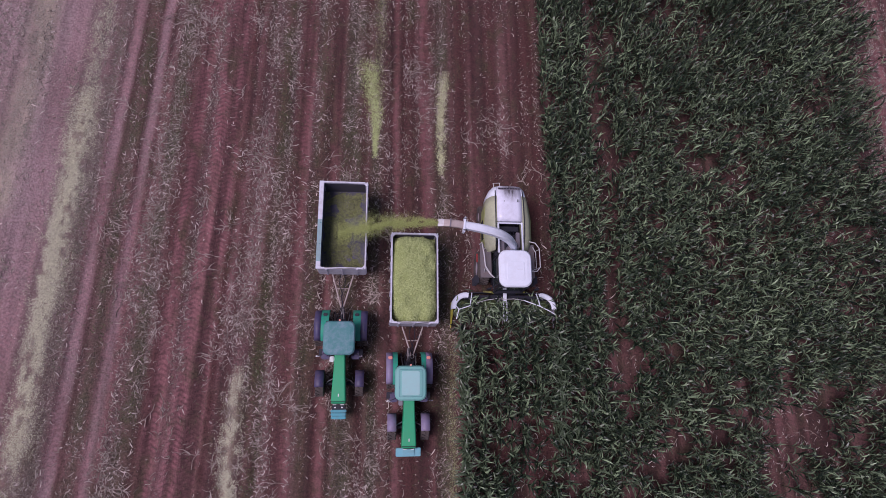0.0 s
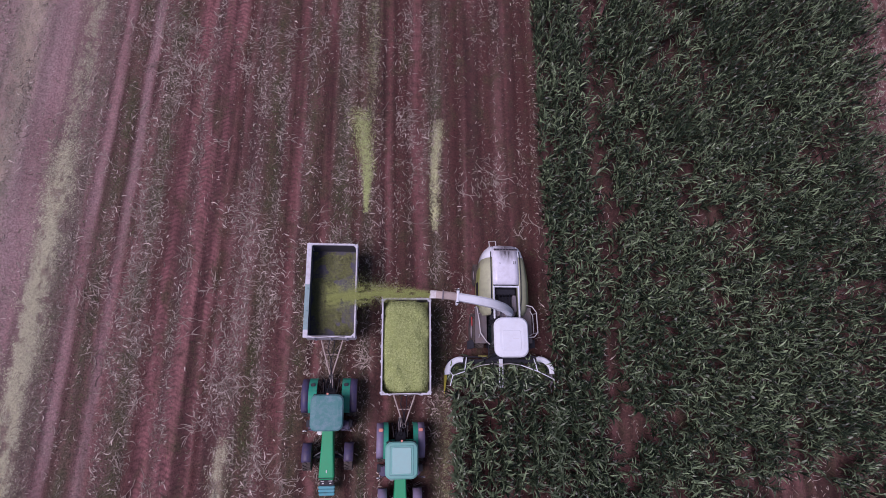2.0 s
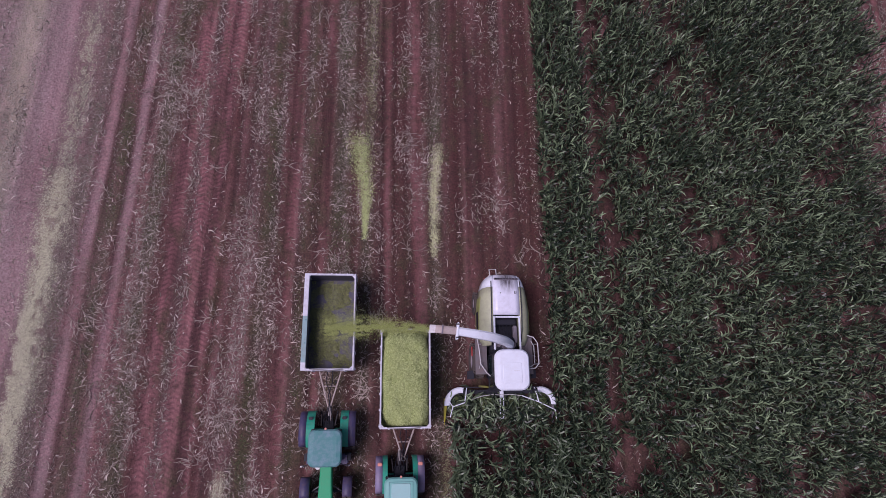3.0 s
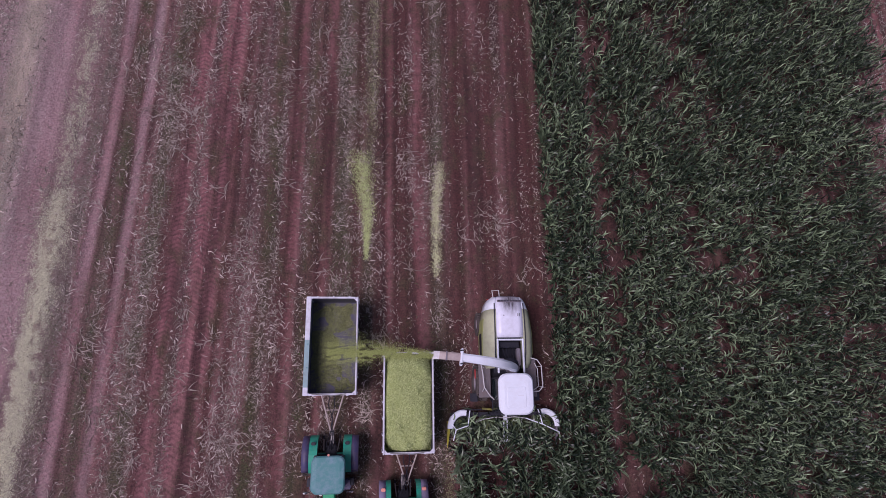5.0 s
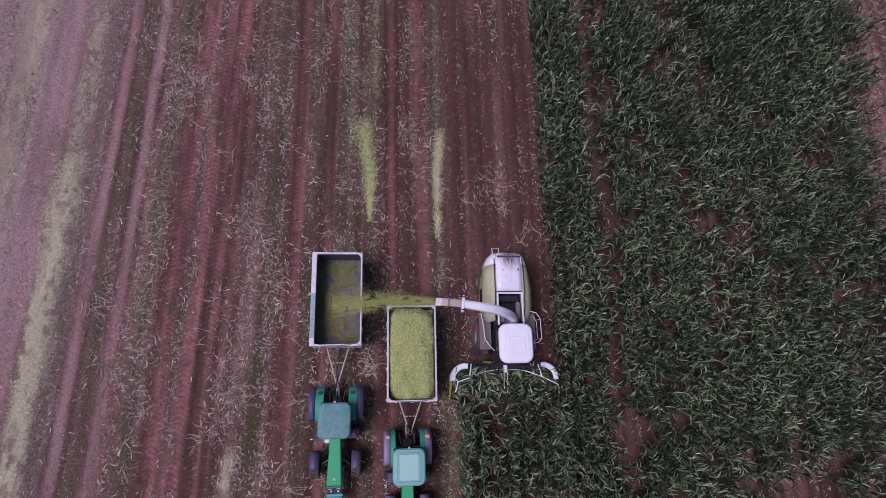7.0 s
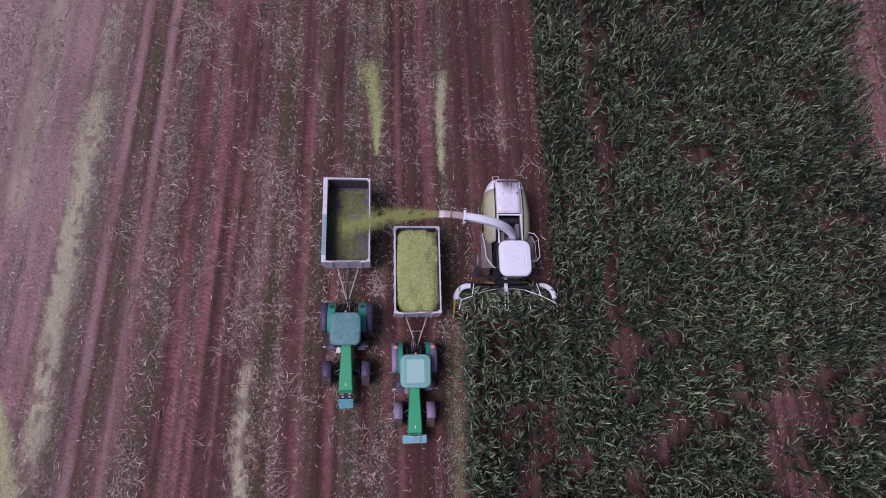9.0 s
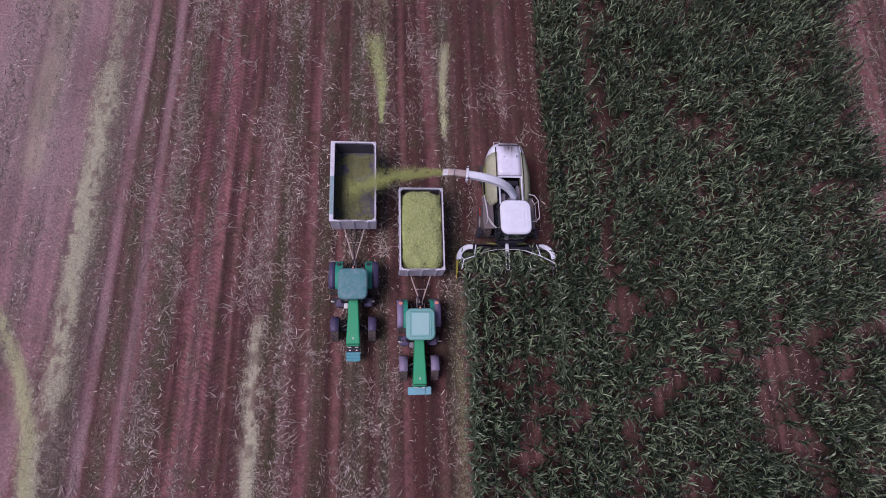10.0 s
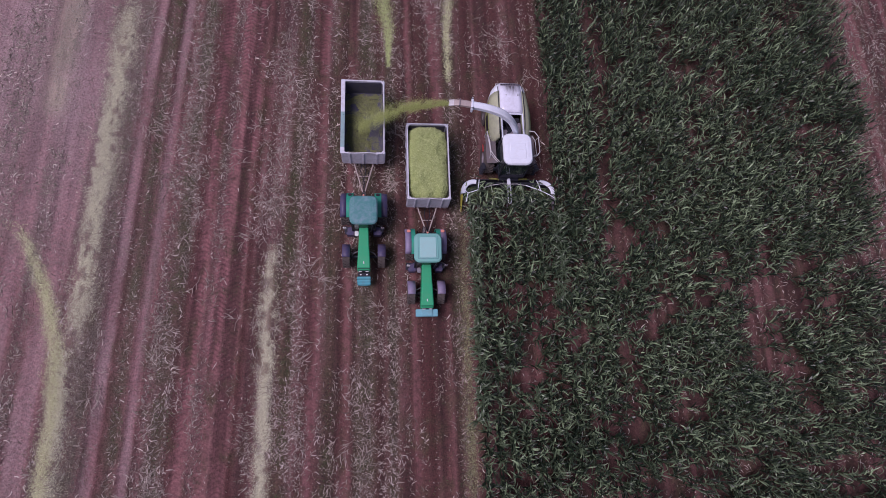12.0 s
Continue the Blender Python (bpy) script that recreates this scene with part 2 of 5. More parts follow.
def rod(points, r, bm=None, seg=8, closed=False):
    """A round bar through the points; r is one radius or one for each point."""
    bm = bm or bmesh.new()
    pts = [Vector(p) for p in points]
    rs = r if isinstance(r, (list, tuple)) else [r] * len(pts)
    rings, n = [], len(pts)
    for i, p in enumerate(pts):
        a = pts[i - 1] if (i or closed) else p
        b = pts[(i + 1) % n] if (i < n - 1 or closed) else p
        d = (b - a).normalized()
        u = d.orthogonal().normalized() if not rings else (last - d * last.dot(d)).normalized()
        last = u
        w = d.cross(u)
        rings.append([bm.verts.new(p + rs[i] * (u * math.cos(k * 2 * math.pi / seg) + w * math.sin(k * 2 * math.pi / seg)))
                      for k in range(seg)])
    for a, b in list(zip(rings, rings[1:])) + ([(rings[-1], rings[0])] if closed else []):
        for k in range(seg):
            bm.faces.new((a[k], a[(k + 1) % seg], b[(k + 1) % seg], b[k]))
    if not closed:
        bm.faces.new(rings[0][::-1])
        bm.faces.new(rings[-1])
    return bm


def loft(rings, bm=None, caps=True):
    """Skin over rings of points with equal counts."""
    bm = bm or bmesh.new()
    vs = [[bm.verts.new(p) for p in ring] for ring in rings]
    n = len(rings[0])
    for a, b in zip(vs, vs[1:]):
        for k in range(n):
            bm.faces.new((a[k], a[(k + 1) % n], b[(k + 1) % n], b[k]))
    if caps:
        bm.faces.new(vs[0][::-1])
        bm.faces.new(vs[-1])
    bmesh.ops.recalc_face_normals(bm, faces=bm.faces)
    return bm


def rounded(w, l, r, z, c=(0, 0), n=5):
    """A rounded rectangle, as a ring of points at height z."""
    out = []
    for sx, sy, a0 in ((1, 1, 0), (-1, 1, 90), (-1, -1, 180), (1, -1, 270)):
        for k in range(n):
            a = radians(a0 + 90 * k / (n - 1))
            out.append((c[0] + sx * (w / 2 - r) + r * math.cos(a), c[1] + sy * (l / 2 - r) + r * math.sin(a), z))
    return out


def spin(profile, axis="x", seg=28, bm=None):
    """A turned body: profile of (offset along the axis, radius), closed on itself."""
    bm = bm or bmesh.new()
    rings = []
    for o, r in profile:
        ring = []
        for k in range(seg):
            a = 2 * math.pi * k / seg
            c, s = r * math.cos(a), r * math.sin(a)
            ring.append(bm.verts.new((o, c, s) if axis == "x" else (c, s, o)))
        rings.append(ring)
    for a, b in zip(rings, rings[1:] + rings[:1]):
        for k in range(seg):
            bm.faces.new((a[k], a[(k + 1) % seg], b[(k + 1) % seg], b[k]))
    bmesh.ops.recalc_face_normals(bm, faces=bm.faces)
    return bm


def blades(p, az, rise, droop, length, width, segs=4, roll=None, taper=1.0, curl=None, hook=1.0):
    """Many arched strips as numpy arrays: vertices and quads. az, rise, droop in radians, one for each strip."""
    n = len(p)
    s = np.linspace(0, 1, segs + 1)
    ang = rise[:, None] - droop[:, None] * s ** hook
    step = length[:, None] / segs
    mid = (ang[:, 1:] + ang[:, :-1]) / 2
    cu = np.zeros(n) if curl is None else curl
    way = az[:, None] + cu[:, None] * (s[1:] + s[:-1])[None] / 2
    hx = np.concatenate([np.zeros((n, 1)), np.cumsum(np.cos(mid) * np.cos(way) * step, 1)], 1)
    hy = np.concatenate([np.zeros((n, 1)), np.cumsum(np.cos(mid) * np.sin(way) * step, 1)], 1)
    v = np.concatenate([np.zeros((n, 1)), np.cumsum(np.sin(mid) * step, 1)], 1)
    c = np.stack([p[:, :1] + hx, p[:, 1:2] + hy, p[:, 2:] + v], 2)
    prof = np.interp(s, [0, 0.35, 1], [0.6, 1.0, 1.0 - 0.92 * taper])
    w = width[:, None] / 2 * prof
    rl = np.zeros(n) if roll is None else roll
    turn = az[:, None] + cu[:, None] * s[None]
    cr = np.cos(rl)[:, None]
    side = np.stack([-np.sin(turn) * cr, np.cos(turn) * cr, np.sin(rl)[:, None] + 0 * turn], 2)
    off = side * w[:, :, None]
    verts = np.stack([c - off, c + off], 2).reshape(n, -1, 3)
    k = np.arange(segs) * 2
    quad = np.stack([k, k + 1, k + 3, k + 2], 1)
    faces = (np.arange(n) * (2 * segs + 2))[:, None, None] + quad[None]
    return verts.reshape(-1, 3), faces.reshape(-1, 4)


def mass(name, pieces, materials, label, category, parent=None):
    """One object of kind stuff, out of blade arrays, with a material for each."""
    me = bpy.data.meshes.new(name)
    base, vs, fs, mi = 0, [], [], []
    for i, (v, f) in enumerate(pieces):
        vs.append(v)
        fs.append(f + base)
        mi.append(np.full(len(f), i, np.int32))
        base += len(v)
    me.from_pydata(np.concatenate(vs), [], np.concatenate(fs))
    for m in materials:
        me.materials.append(m)
    me.polygons.foreach_set("material_index", np.concatenate(mi))
    me.update()
    ob = new(name, me)
    ob.parent = parent
    return tagged(ob, label, category, kind="stuff")


rng = np.random.default_rng(7)


def smooth_noise(x, y, sx, sy, seed):
    """Value noise on a lattice of sx by sy metres, between 0 and 1."""
    r = np.random.default_rng(seed).random((256, 256))
    u, v = x / sx + 100.3, y / sy + 100.7
    i, j = np.floor(u).astype(int), np.floor(v).astype(int)
    a, b = u - i, v - j
    a, b = a * a * (3 - 2 * a), b * b * (3 - 2 * b)
    g = lambda p, q: r[p % 256, q % 256]
    return (g(i, j) * (1 - a) + g(i + 1, j) * a) * (1 - b) + (g(i, j + 1) * (1 - a) + g(i + 1, j + 1) * a) * b


# ---- the field: bands that run along y and fan out slightly towards -y ----
# x at y = 12, x at y = -12, width, depth of the rut
TRACKS = [
    (-31.2, -32.4, 1.0, 0.04), (-27.7, -28.8, 1.1, 0.05), (-25.6, -26.7, 1.15, 0.06), (-22.1, -23.1, 0.6, 0.07), (-20.4, -21.3, 0.5, 0.06),
    (-17.6, -18.6, 0.6, 0.06), (-16.4, -17.5, 0.8, 0.03), (-15.6, -16.5, 0.68, 0.09), (-11.55, -11.9, 0.5, 0.06),
    (-9.75, -10.1, 0.6, 0.07), (-6.2, -6.0, 0.5, 0.06), (-4.45, -4.3, 0.52, 0.07), (-1.2, -1.0, 0.5, 0.03), (1.3, 1.3, 0.5, 0.03),
    (28.0, 26.6, 1.2, 0.04), (30.5, 29.0, 1.0, 0.04),
]
# dark-red strips, mostly along one side of a wheel track
DARK_STRIPS = [(-26.75, -27.8, 0.45), (-24.75, -25.7, 0.3), (-21.7, -22.6, 0.35), (-18.3, -19.2, 0.45), (-15.05, -15.9, 0.45), (-14.3, -15.1, 0.35), (-12.1, -12.5, 0.3),
        (-8.05, -8.3, 0.5), (-5.4, -5.3, 0.9), (-2.1, -2.1, 0.7), (-0.2, -0.2, 0.9), (2.2, 2.2, 1.2)]
# olive strips of low weeds
WEEDS = [(-22.9, -24.0, 0.8), (-21.2, -22.1, 0.75), (-18.95, -19.9, 0.9), (-12.9, -13.4, 0.8), (-10.7, -11.0, 0.55), (-8.7, -8.9, 1.2), (-7.3, -7.3, 0.6), (-3.3, -3.2, 0.8)]
# strips where grey leaf litter has gathered, with its weight
LITTER_BANDS = [(-29.4, -30.5, 1.6, 0.7), (-26.75, -27.8, 0.4, 0.8), (-23.7, -24.7, 0.9, 0.8), (-22.7, -23.6, 0.7, 0.6), (-21.2, -22.0, 0.5, 0.4), (-19.3, -20.2, 1.1, 0.8),
                (-18.6, -19.5, 0.5, 0.9), (-16.9, -17.8, 0.5, 0.7), (-13.9, -14.6, 1.3, 0.5), (-12.4, -12.8, 0.4, 0.8), (-11.0, -11.3, 0.4, 0.6), (-8.8, -8.9, 1.1, 0.7), (-7.3, -7.3, 0.5, 0.8), (-3.3, -3.2, 0.6, 0.5)]


def bands(x, y, rows, soft=0.25):
    out = np.zeros_like(x)
    x = x + 0.14 * (smooth_noise(x, y, 0.5, 0.9, 91) - 0.5) + 0.2 * (smooth_noise(x, y, 2.0, 6.0, 92) - 0.5)
    for a, b, w, *_ in rows:
        c = a + (b - a) * (12 - np.clip(y, -40, 60)) / 24
        out = np.maximum(out, np.clip((w / 2 + soft / 2 - np.abs(x - c)) / soft, 0, 1))
    return out


CURVE_Y, CURVE_X = [-17.0, -12.6, -9.6, -7.1, -5.2, -3.5, -2.3], [-25.4, -25.3, -25.6, -26.3, -27.1, -27.9, -28.9]


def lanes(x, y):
    """Thin lines along the field, 0 to 1 across, that follow the fan of the tracks."""
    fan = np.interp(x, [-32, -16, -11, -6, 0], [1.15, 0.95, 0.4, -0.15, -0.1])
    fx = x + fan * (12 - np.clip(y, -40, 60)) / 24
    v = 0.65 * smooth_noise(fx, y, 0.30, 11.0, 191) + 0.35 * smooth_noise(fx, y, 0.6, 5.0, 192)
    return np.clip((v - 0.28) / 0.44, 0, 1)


def chaff_film(x, y):
    """Fine chaff dust pressed into the soil under the bleached swaths."""
    yy = np.clip(y, -40, 40)
    lump = 0.35 + 1.1 * smooth_noise(x, y, 0.7, 1.4, 98)
    out = np.zeros_like(x)
    for c, y0, y1, w in ((-24.05 - 0.03 * (12 - yy), -10, 12.5, 0.42), (-14.45 + 0.3 * np.clip((yy + 5) / 3, 0, 1), -30, -3.4, 0.27), (np.interp(yy, CURVE_Y, CURVE_X), -30, -2.4, 0.36),
                         (-27.4 - 0.03 * (12 - yy), 4, 34, 0.7)):
        ends = np.clip((yy - y0) / 1.5, 0, 1) * np.clip((y1 - yy) / 1.5, 0, 1)
        out = np.maximum(out, ends * np.exp(-((x - c) / w) ** 2) * lump)
    return out.clip(0, 0.85)


def weighted(x, y, rows):
    """Bands whose fourth number is their weight, broken up along their length."""
    out = np.zeros_like(x)
    for row in rows:
        out = np.maximum(out, row[3] * bands(x, y, [row], 0.5))
    return out * np.clip(0.25 + 1.5 * smooth_noise(x, y, 0.8, 2.6, 97), 0, 1)


def corn_here(x, y):
    """Where maize still stands: the block beside the machine and the strip in front of it."""
    ragged = 1.6 * (smooth_noise(x, y, 1.2, 1.6, 15) - 0.5) + 1.2 * (smooth_noise(x, y, 0.4, 0.5, 16) - 0.5)
    return ((x > 2.95) & (x < 24.7 + 0.09 * y + ragged)) | ((x > -2.4) & (x <= 2.95) & (y < -2.1))


def corn_density(x, y):
    big = smooth_noise(x, y, 2.3, 3.4, 3)
    small = smooth_noise(x, y, 0.85, 1.05, 5)
    row = smooth_noise(np.round((x + 2.2) / 0.75) * 7.3, y, 1.0, 3.2, 6)
    d = np.clip((big * 0.34 + small * 0.58 + row * 0.40 - 0.39) / 0.20, 0.22, 1)
    d = d * np.where((np.abs(x - 6.4) < 0.42) & (y > -6), 0.08, 1)
    d = d * np.where(y < -6, np.clip(2.1 * smooth_noise(x, y, 1.4, 2.0, 8) - 0.05, 0.05, 1), 1)
    for hx, hy, wx, wy in ((17.8, -7.0, 1.2, 2.0), (17.3, -12.0, 0.9, 1.6), (7.0, -3.6, 1.2, 1.0), (9.2, -8.0, 0.9, 1.4), (9.9, -13.8, 1.0, 1.1),
                           (7.1, 9.0, 0.5, 1.5), (7.6, 16.7, 1.0, 0.6), (20.5, 13.0, 1.3, 0.6), (17.4, 10.6, 0.7, 0.6), (15.3, 11.3, 0.5, 0.6), (7.3, 23.5, 0.5, 1.2)):
        hole = ((x - hx) / wx) ** 2 + ((y - hy) / wy) ** 2
        d = d * np.clip(hole - 0.4, 0.1, 1)
    edge = ((x < 5.8) & (y > -1.35)) | (x < -1.3)
    d = np.where((x < 2.95) & (y > -13), np.maximum(d, 0.42), d)
    return np.where(edge, np.maximum(d, 0.85), d)


def field_height(x, y):
    h = 0.035 * (smooth_noise(x, y, 0.35, 0.6, 11) - 0.5) + 0.05 * (smooth_noise(x, y, 1.2, 3.0, 12) - 0.5)
    h = h + (0.012 + 0.018 * np.clip((x + 14) / 6, 0, 1)) * np.cos(2 * math.pi * x / 0.75)
    for a, b, w, depth in TRACKS:
        c = a + (b - a) * (12 - np.clip(y, -40, 60)) / 24
        d = np.abs(x - c) / w
        h = h - depth * 0.8 / (1 + np.exp(np.minimum((d - 0.5) / 0.08, 60))) + depth * 0.5 * np.exp(-((d - 0.72) / 0.14) ** 2)
    return h


def ground():
    gx = np.concatenate([[-1500, -600, -200, -80, -50], np.arange(-36, 36.01, 0.11), [50, 80, 200, 600, 1500]])
    gy = np.concatenate([[-1500, -600, -200, -80, -50], np.arange(-27, 34.01, 0.22), [50, 80, 200, 600, 1500]])
    X, Y = np.meshgrid(gx, gy)
    near = (np.abs(X) < 36.1) & (Y > -27.1) & (Y < 34.1)
    Z = np.where(near, field_height(X, Y), 0)
    nx, ny = len(gx), len(gy)
    k = (np.arange(ny - 1)[:, None] * nx + np.arange(nx - 1)[None]).ravel()
    me = bpy.data.meshes.new("ground")
    me.from_pydata(np.stack([X, Y, Z], 2).reshape(-1, 3), [], np.stack([k, k + 1, k + nx + 1, k + nx], 1))
    x, y = X.ravel(), Y.ravel()
    worn = bands(x, y, [row for row in TRACKS if row[0] < -19], 0.3) * (0.2 + 0.5 * smooth_noise(x, y, 1.5, 4.0, 96))
    # sheen of light towards far left and +y, put into the soil colour
    pale = np.clip((-21.0 - x) / 5.5, 0, 1) * np.clip((y + 12) / 18, 0.2, 1) * (0.55 + 0.45 * smooth_noise(x, y, 0.8, 5.0, 95))
    pale = np.maximum(pale, worn)
    tread = np.zeros_like(x)
    for a, b, w, depth in TRACKS:
        d = np.abs(x - a - (b - a) * (12 - np.clip(y, -40, 60)) / 24)
        tread = np.where(d < w * 0.7, 2 * math.pi * (np.clip(y, -40, 60) / 0.27 + d * 2.4), tread)
    strength = 0.5 + 0.65 * smooth_noise(x, y, 1.3, 3.2, 93)
    for name, values in (("track", bands(x, y, TRACKS, 0.4) * strength), ("tread", tread), ("dry", np.maximum(np.clip((-10.5 - x + 2 * smooth_noise(x, y, 1.0, 4.0, 94)) / 6, 0.12, 1), np.clip((x - 23) / 3, 0, 0.45))), ("weed", bands(x, y, WEEDS, 0.5)), ("dark_soil", bands(x, y, DARK_STRIPS, 0.35)), ("lane_tone", lanes(x, y)),
                         ("chaff", chaff_film(x, y)), ("grit", weighted(x, y, LITTER_BANDS)), ("pale", pale)):
        me.attributes.new(name, "FLOAT", "POINT").data.foreach_set("value", values.astype(np.float32))
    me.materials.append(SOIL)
    me.shade_smooth()
    return tagged(new("ground", me), "red field soil with pressed wheel tracks and weedy bands", "ground", kind="structure")


ground()


# ---- standing maize ----
WIND = radians(-25)


def maize(x, y, seed, tall=1.0):
    """Stalk and leaf arrays for plants at x, y."""
    r = np.random.default_rng(seed)
    n = len(x)
    hgt = tall * (1.75 + 0.55 * smooth_noise(x, y, 3.0, 4.0, 21) + r.normal(0, 0.24, n))
    zero = np.stack([x, y, field_height(x, y) - 0.02], 1)
    lean = r.uniform(0, 2 * math.pi, n)
    st = blades(zero, lean, np.full(n, radians(88)), r.normal(0.05, 0.06, n), hgt, np.full(n, 0.03), 2, taper=0.5)
    st2 = blades(zero, lean + math.pi / 2, np.full(n, radians(88)), np.zeros(n), hgt * 0.97, np.full(n, 0.03), 1, taper=0.5)
    per = 11
    i = np.repeat(np.arange(n), per)
    lv = np.tile(np.linspace(0.26, 1.0, per), n)
    base = zero[i] + np.stack([np.zeros(n * per), np.zeros(n * per), hgt[i] * lv], 1)
    own = r.uniform(0, math.pi, n)
    az = own[i] + math.pi * np.tile(np.arange(per) % 2, n) + r.normal(0, 0.75, n * per)
    wind = np.where(r.random(n * per) < 0.25, 0.4, 0.0)
    az = np.arctan2(np.sin(az) * (1 - wind) + math.sin(WIND) * wind, np.cos(az) * (1 - wind) + math.cos(WIND) * wind)
    size = 0.55 + 0.45 * np.sin(np.pi * np.clip(lv, 0.1, 0.93))
    length = (0.68 * size + r.normal(0, 0.10, n * per)).clip(0.24)
    rise = radians(62) + 0.35 * (lv - 0.5) + r.normal(0, 0.16, n * per)
    droop = r.uniform(0.5, 1.9, n * per)
    lf = blades(base, az, rise, droop, length, 0.110 * size + r.normal(0, 0.018, n * per), 3, r.normal(0, 0.35, n * per), 1.0, r.normal(0, 0.35, n * per), 1.7)
    return (st, st2, lf)


def corn_field():
    xs = np.arange(-2.2, 29, 0.75)
    ys = np.arange(-25, 33, 0.185)
    X, Y = np.meshgrid(xs, ys)
    x = X.ravel() + rng.normal(0, 0.10, X.size)
    y = Y.ravel() + rng.normal(0, 0.06, X.size)
    keep = corn_here(x, y) & (rng.random(x.size) < corn_density(x, y) * 0.92)
    x, y = x[keep], y[keep]
    a, b, c = maize(x, y, 31)
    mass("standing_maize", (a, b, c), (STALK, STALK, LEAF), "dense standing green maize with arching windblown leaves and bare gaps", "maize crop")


corn_field()


# ---- litter on the ground ----
def scatter(n, density, seed, x0=-33, x1=3.2, y0=-24, y1=33):
    r = np.random.default_rng(seed)
    x, y = r.uniform(x0, x1, n * 3), r.uniform(y0, y1, n * 3)
    keep = r.random(n * 3) < density(x, y)
    x, y = x[keep][:n], y[keep][:n]
    return r, np.stack([x, y, field_height(x, y) + 0.015], 1)


def flat_bits(r, p, l0, l1, w0, w1, segs=2, rise=0.25, droop=0.6, curl=0.75):
    n = len(p)
    return blades(p, r.uniform(0, 2 * math.pi, n), np.abs(r.normal(0, rise, n)), r.uniform(-0.1, droop, n), l0 + (l1 - l0) * r.random(n) ** 2,
                  r.uniform(w0, w1, n), segs, r.normal(0, 0.5, n), 0.9, r.normal(0, curl, n))


def litter_density(x, y):
    d = 0.13 + 1.3 * (smooth_noise(x, y, 0.6, 1.3, 41) - 0.45) + 2.0 * (smooth_noise(x, y, 1.8, 2.6, 42) - 0.5)
    d = d.clip(0.05) * np.where(x > -12, 0.75, 1) + np.where(x > -12, 0.34, 0.62) * weighted(x, y, LITTER_BANDS)
    row = np.abs((x + 0.35) / 0.75 - np.round((x + 0.35) / 0.75))
    d = d + np.where(x > -8, 0.35, 0.1) * np.clip(1 - 5 * row, 0, 1) * smooth_noise(x, y, 0.7, 1.2, 43)
    d = d * np.where((x > -2.4) & (y > -1.3), 0.6, 1) * (1 - 0.85 * bands(x, y, TRACKS)) * (1 - 0.35 * bands(x, y, DARK_STRIPS))
    d = d * (0.35 + 1.3 * lanes(x + 0.4, y))
    return np.where(corn_here(x, y), 0.08, d).clip(0, 1)


def field_litter():
    r, p = scatter(31000, litter_density, 51)
    bright = flat_bits(r, p, 0.08, 0.46, 0.024, 0.066, 3, 0.2, 0.7, 1.0)
    r, p = scatter(42000, litter_density, 52)
    dull = flat_bits(r, p, 0.10, 0.50, 0.018, 0.050, 3, 0.2, 0.7, 1.3)
    r, p = scatter(34000, lambda x, y: weighted(x, y, LITTER_BANDS) * np.where(x > -12, 0.5, 1) * lanes(x + 0.4, y), 58, y1=33)
    mesh = flat_bits(r, p, 0.10, 0.42, 0.012, 0.032, 3, 0.2, 0.7, 1.3)
    r, p = scatter(2500, lambda x, y: litter_density(x, y), 53)
    husk = flat_bits(r, p, 0.08, 0.2, 0.04, 0.075, 1)
    mass("crop_litter", (bright, dull, mesh, husk), (LITTER, DULL_LITTER, GREY_LITTER, LITTER), "pale dry maize leaves and husks strewn over red soil", "crop litter")
    r, p = scatter(34000, lambda x, y: (0.15 + bands(x, y, WEEDS, 0.6)) * np.clip((smooth_noise(x, y, 0.7, 3.5, 61) - 0.45) * 4, 0, 1), 54)
    mass("weed_regrowth", (flat_bits(r, p, 0.08, 0.25, 0.015, 0.03, 2, 0.9, 1.4),), (WEED,), "low green weeds growing in bands between wheel tracks", "weeds")
    rows = lambda x, y: np.where(corn_here(x, y) | (x < -13), 0, np.clip(1.4 - 9 * np.abs((x + 0.35) / 0.75 - np.round((x + 0.35) / 0.75)), 0, 1)) * (1 - 0.6 * bands(x, y, TRACKS))
    r, p = scatter(7000, rows, 57)
    mass("row_litter", (flat_bits(r, p, 0.05, 0.24, 0.03, 0.075, 2, 0.4, 0.9),), (LITTER,), "pale stem ends and leaf scraps lying along the cut rows", "crop litter")
    r, p = scatter(7000, lambda x, y: np.where(corn_here(x, y) & (corn_density(x, y) < 0.35), 0.9, 0.04), 56, -2.7, 25)
    mass("gap_litter", (flat_bits(r, p, 0.10, 0.6, 0.02, 0.05, 3, 0.35, 1.0),), (LITTER,), "dry fallen leaves on bare soil in gaps of the maize", "crop litter")
    r, p = scatter(9000, lambda x, y: np.where(corn_here(x, y), 0, 0.15 + 0.9 * np.clip(2.4 * smooth_noise(x, y, 1.5, 2.2, 44) - 0.7, 0, 1)), 55, 22.5, 36)
    far = flat_bits(r, p, 0.1, 0.5, 0.02, 0.055, 3, 0.3, 0.8, 1.1)
    r, p = scatter(12000, lambda x, y: np.where(corn_here(x, y), 0, 0.2 + 0.8 * smooth_noise(x, y, 1.2, 1.8, 45)), 59, 22.5, 36)
    mass("headland_litter", (far, flat_bits(r, p, 0.12, 0.55, 0.018, 0.05, 3, 0.5, 1.0, 1.2)), (LITTER, GREY_LITTER), "dry stalks strewn on bare soil beyond the maize", "crop litter")


field_litter()


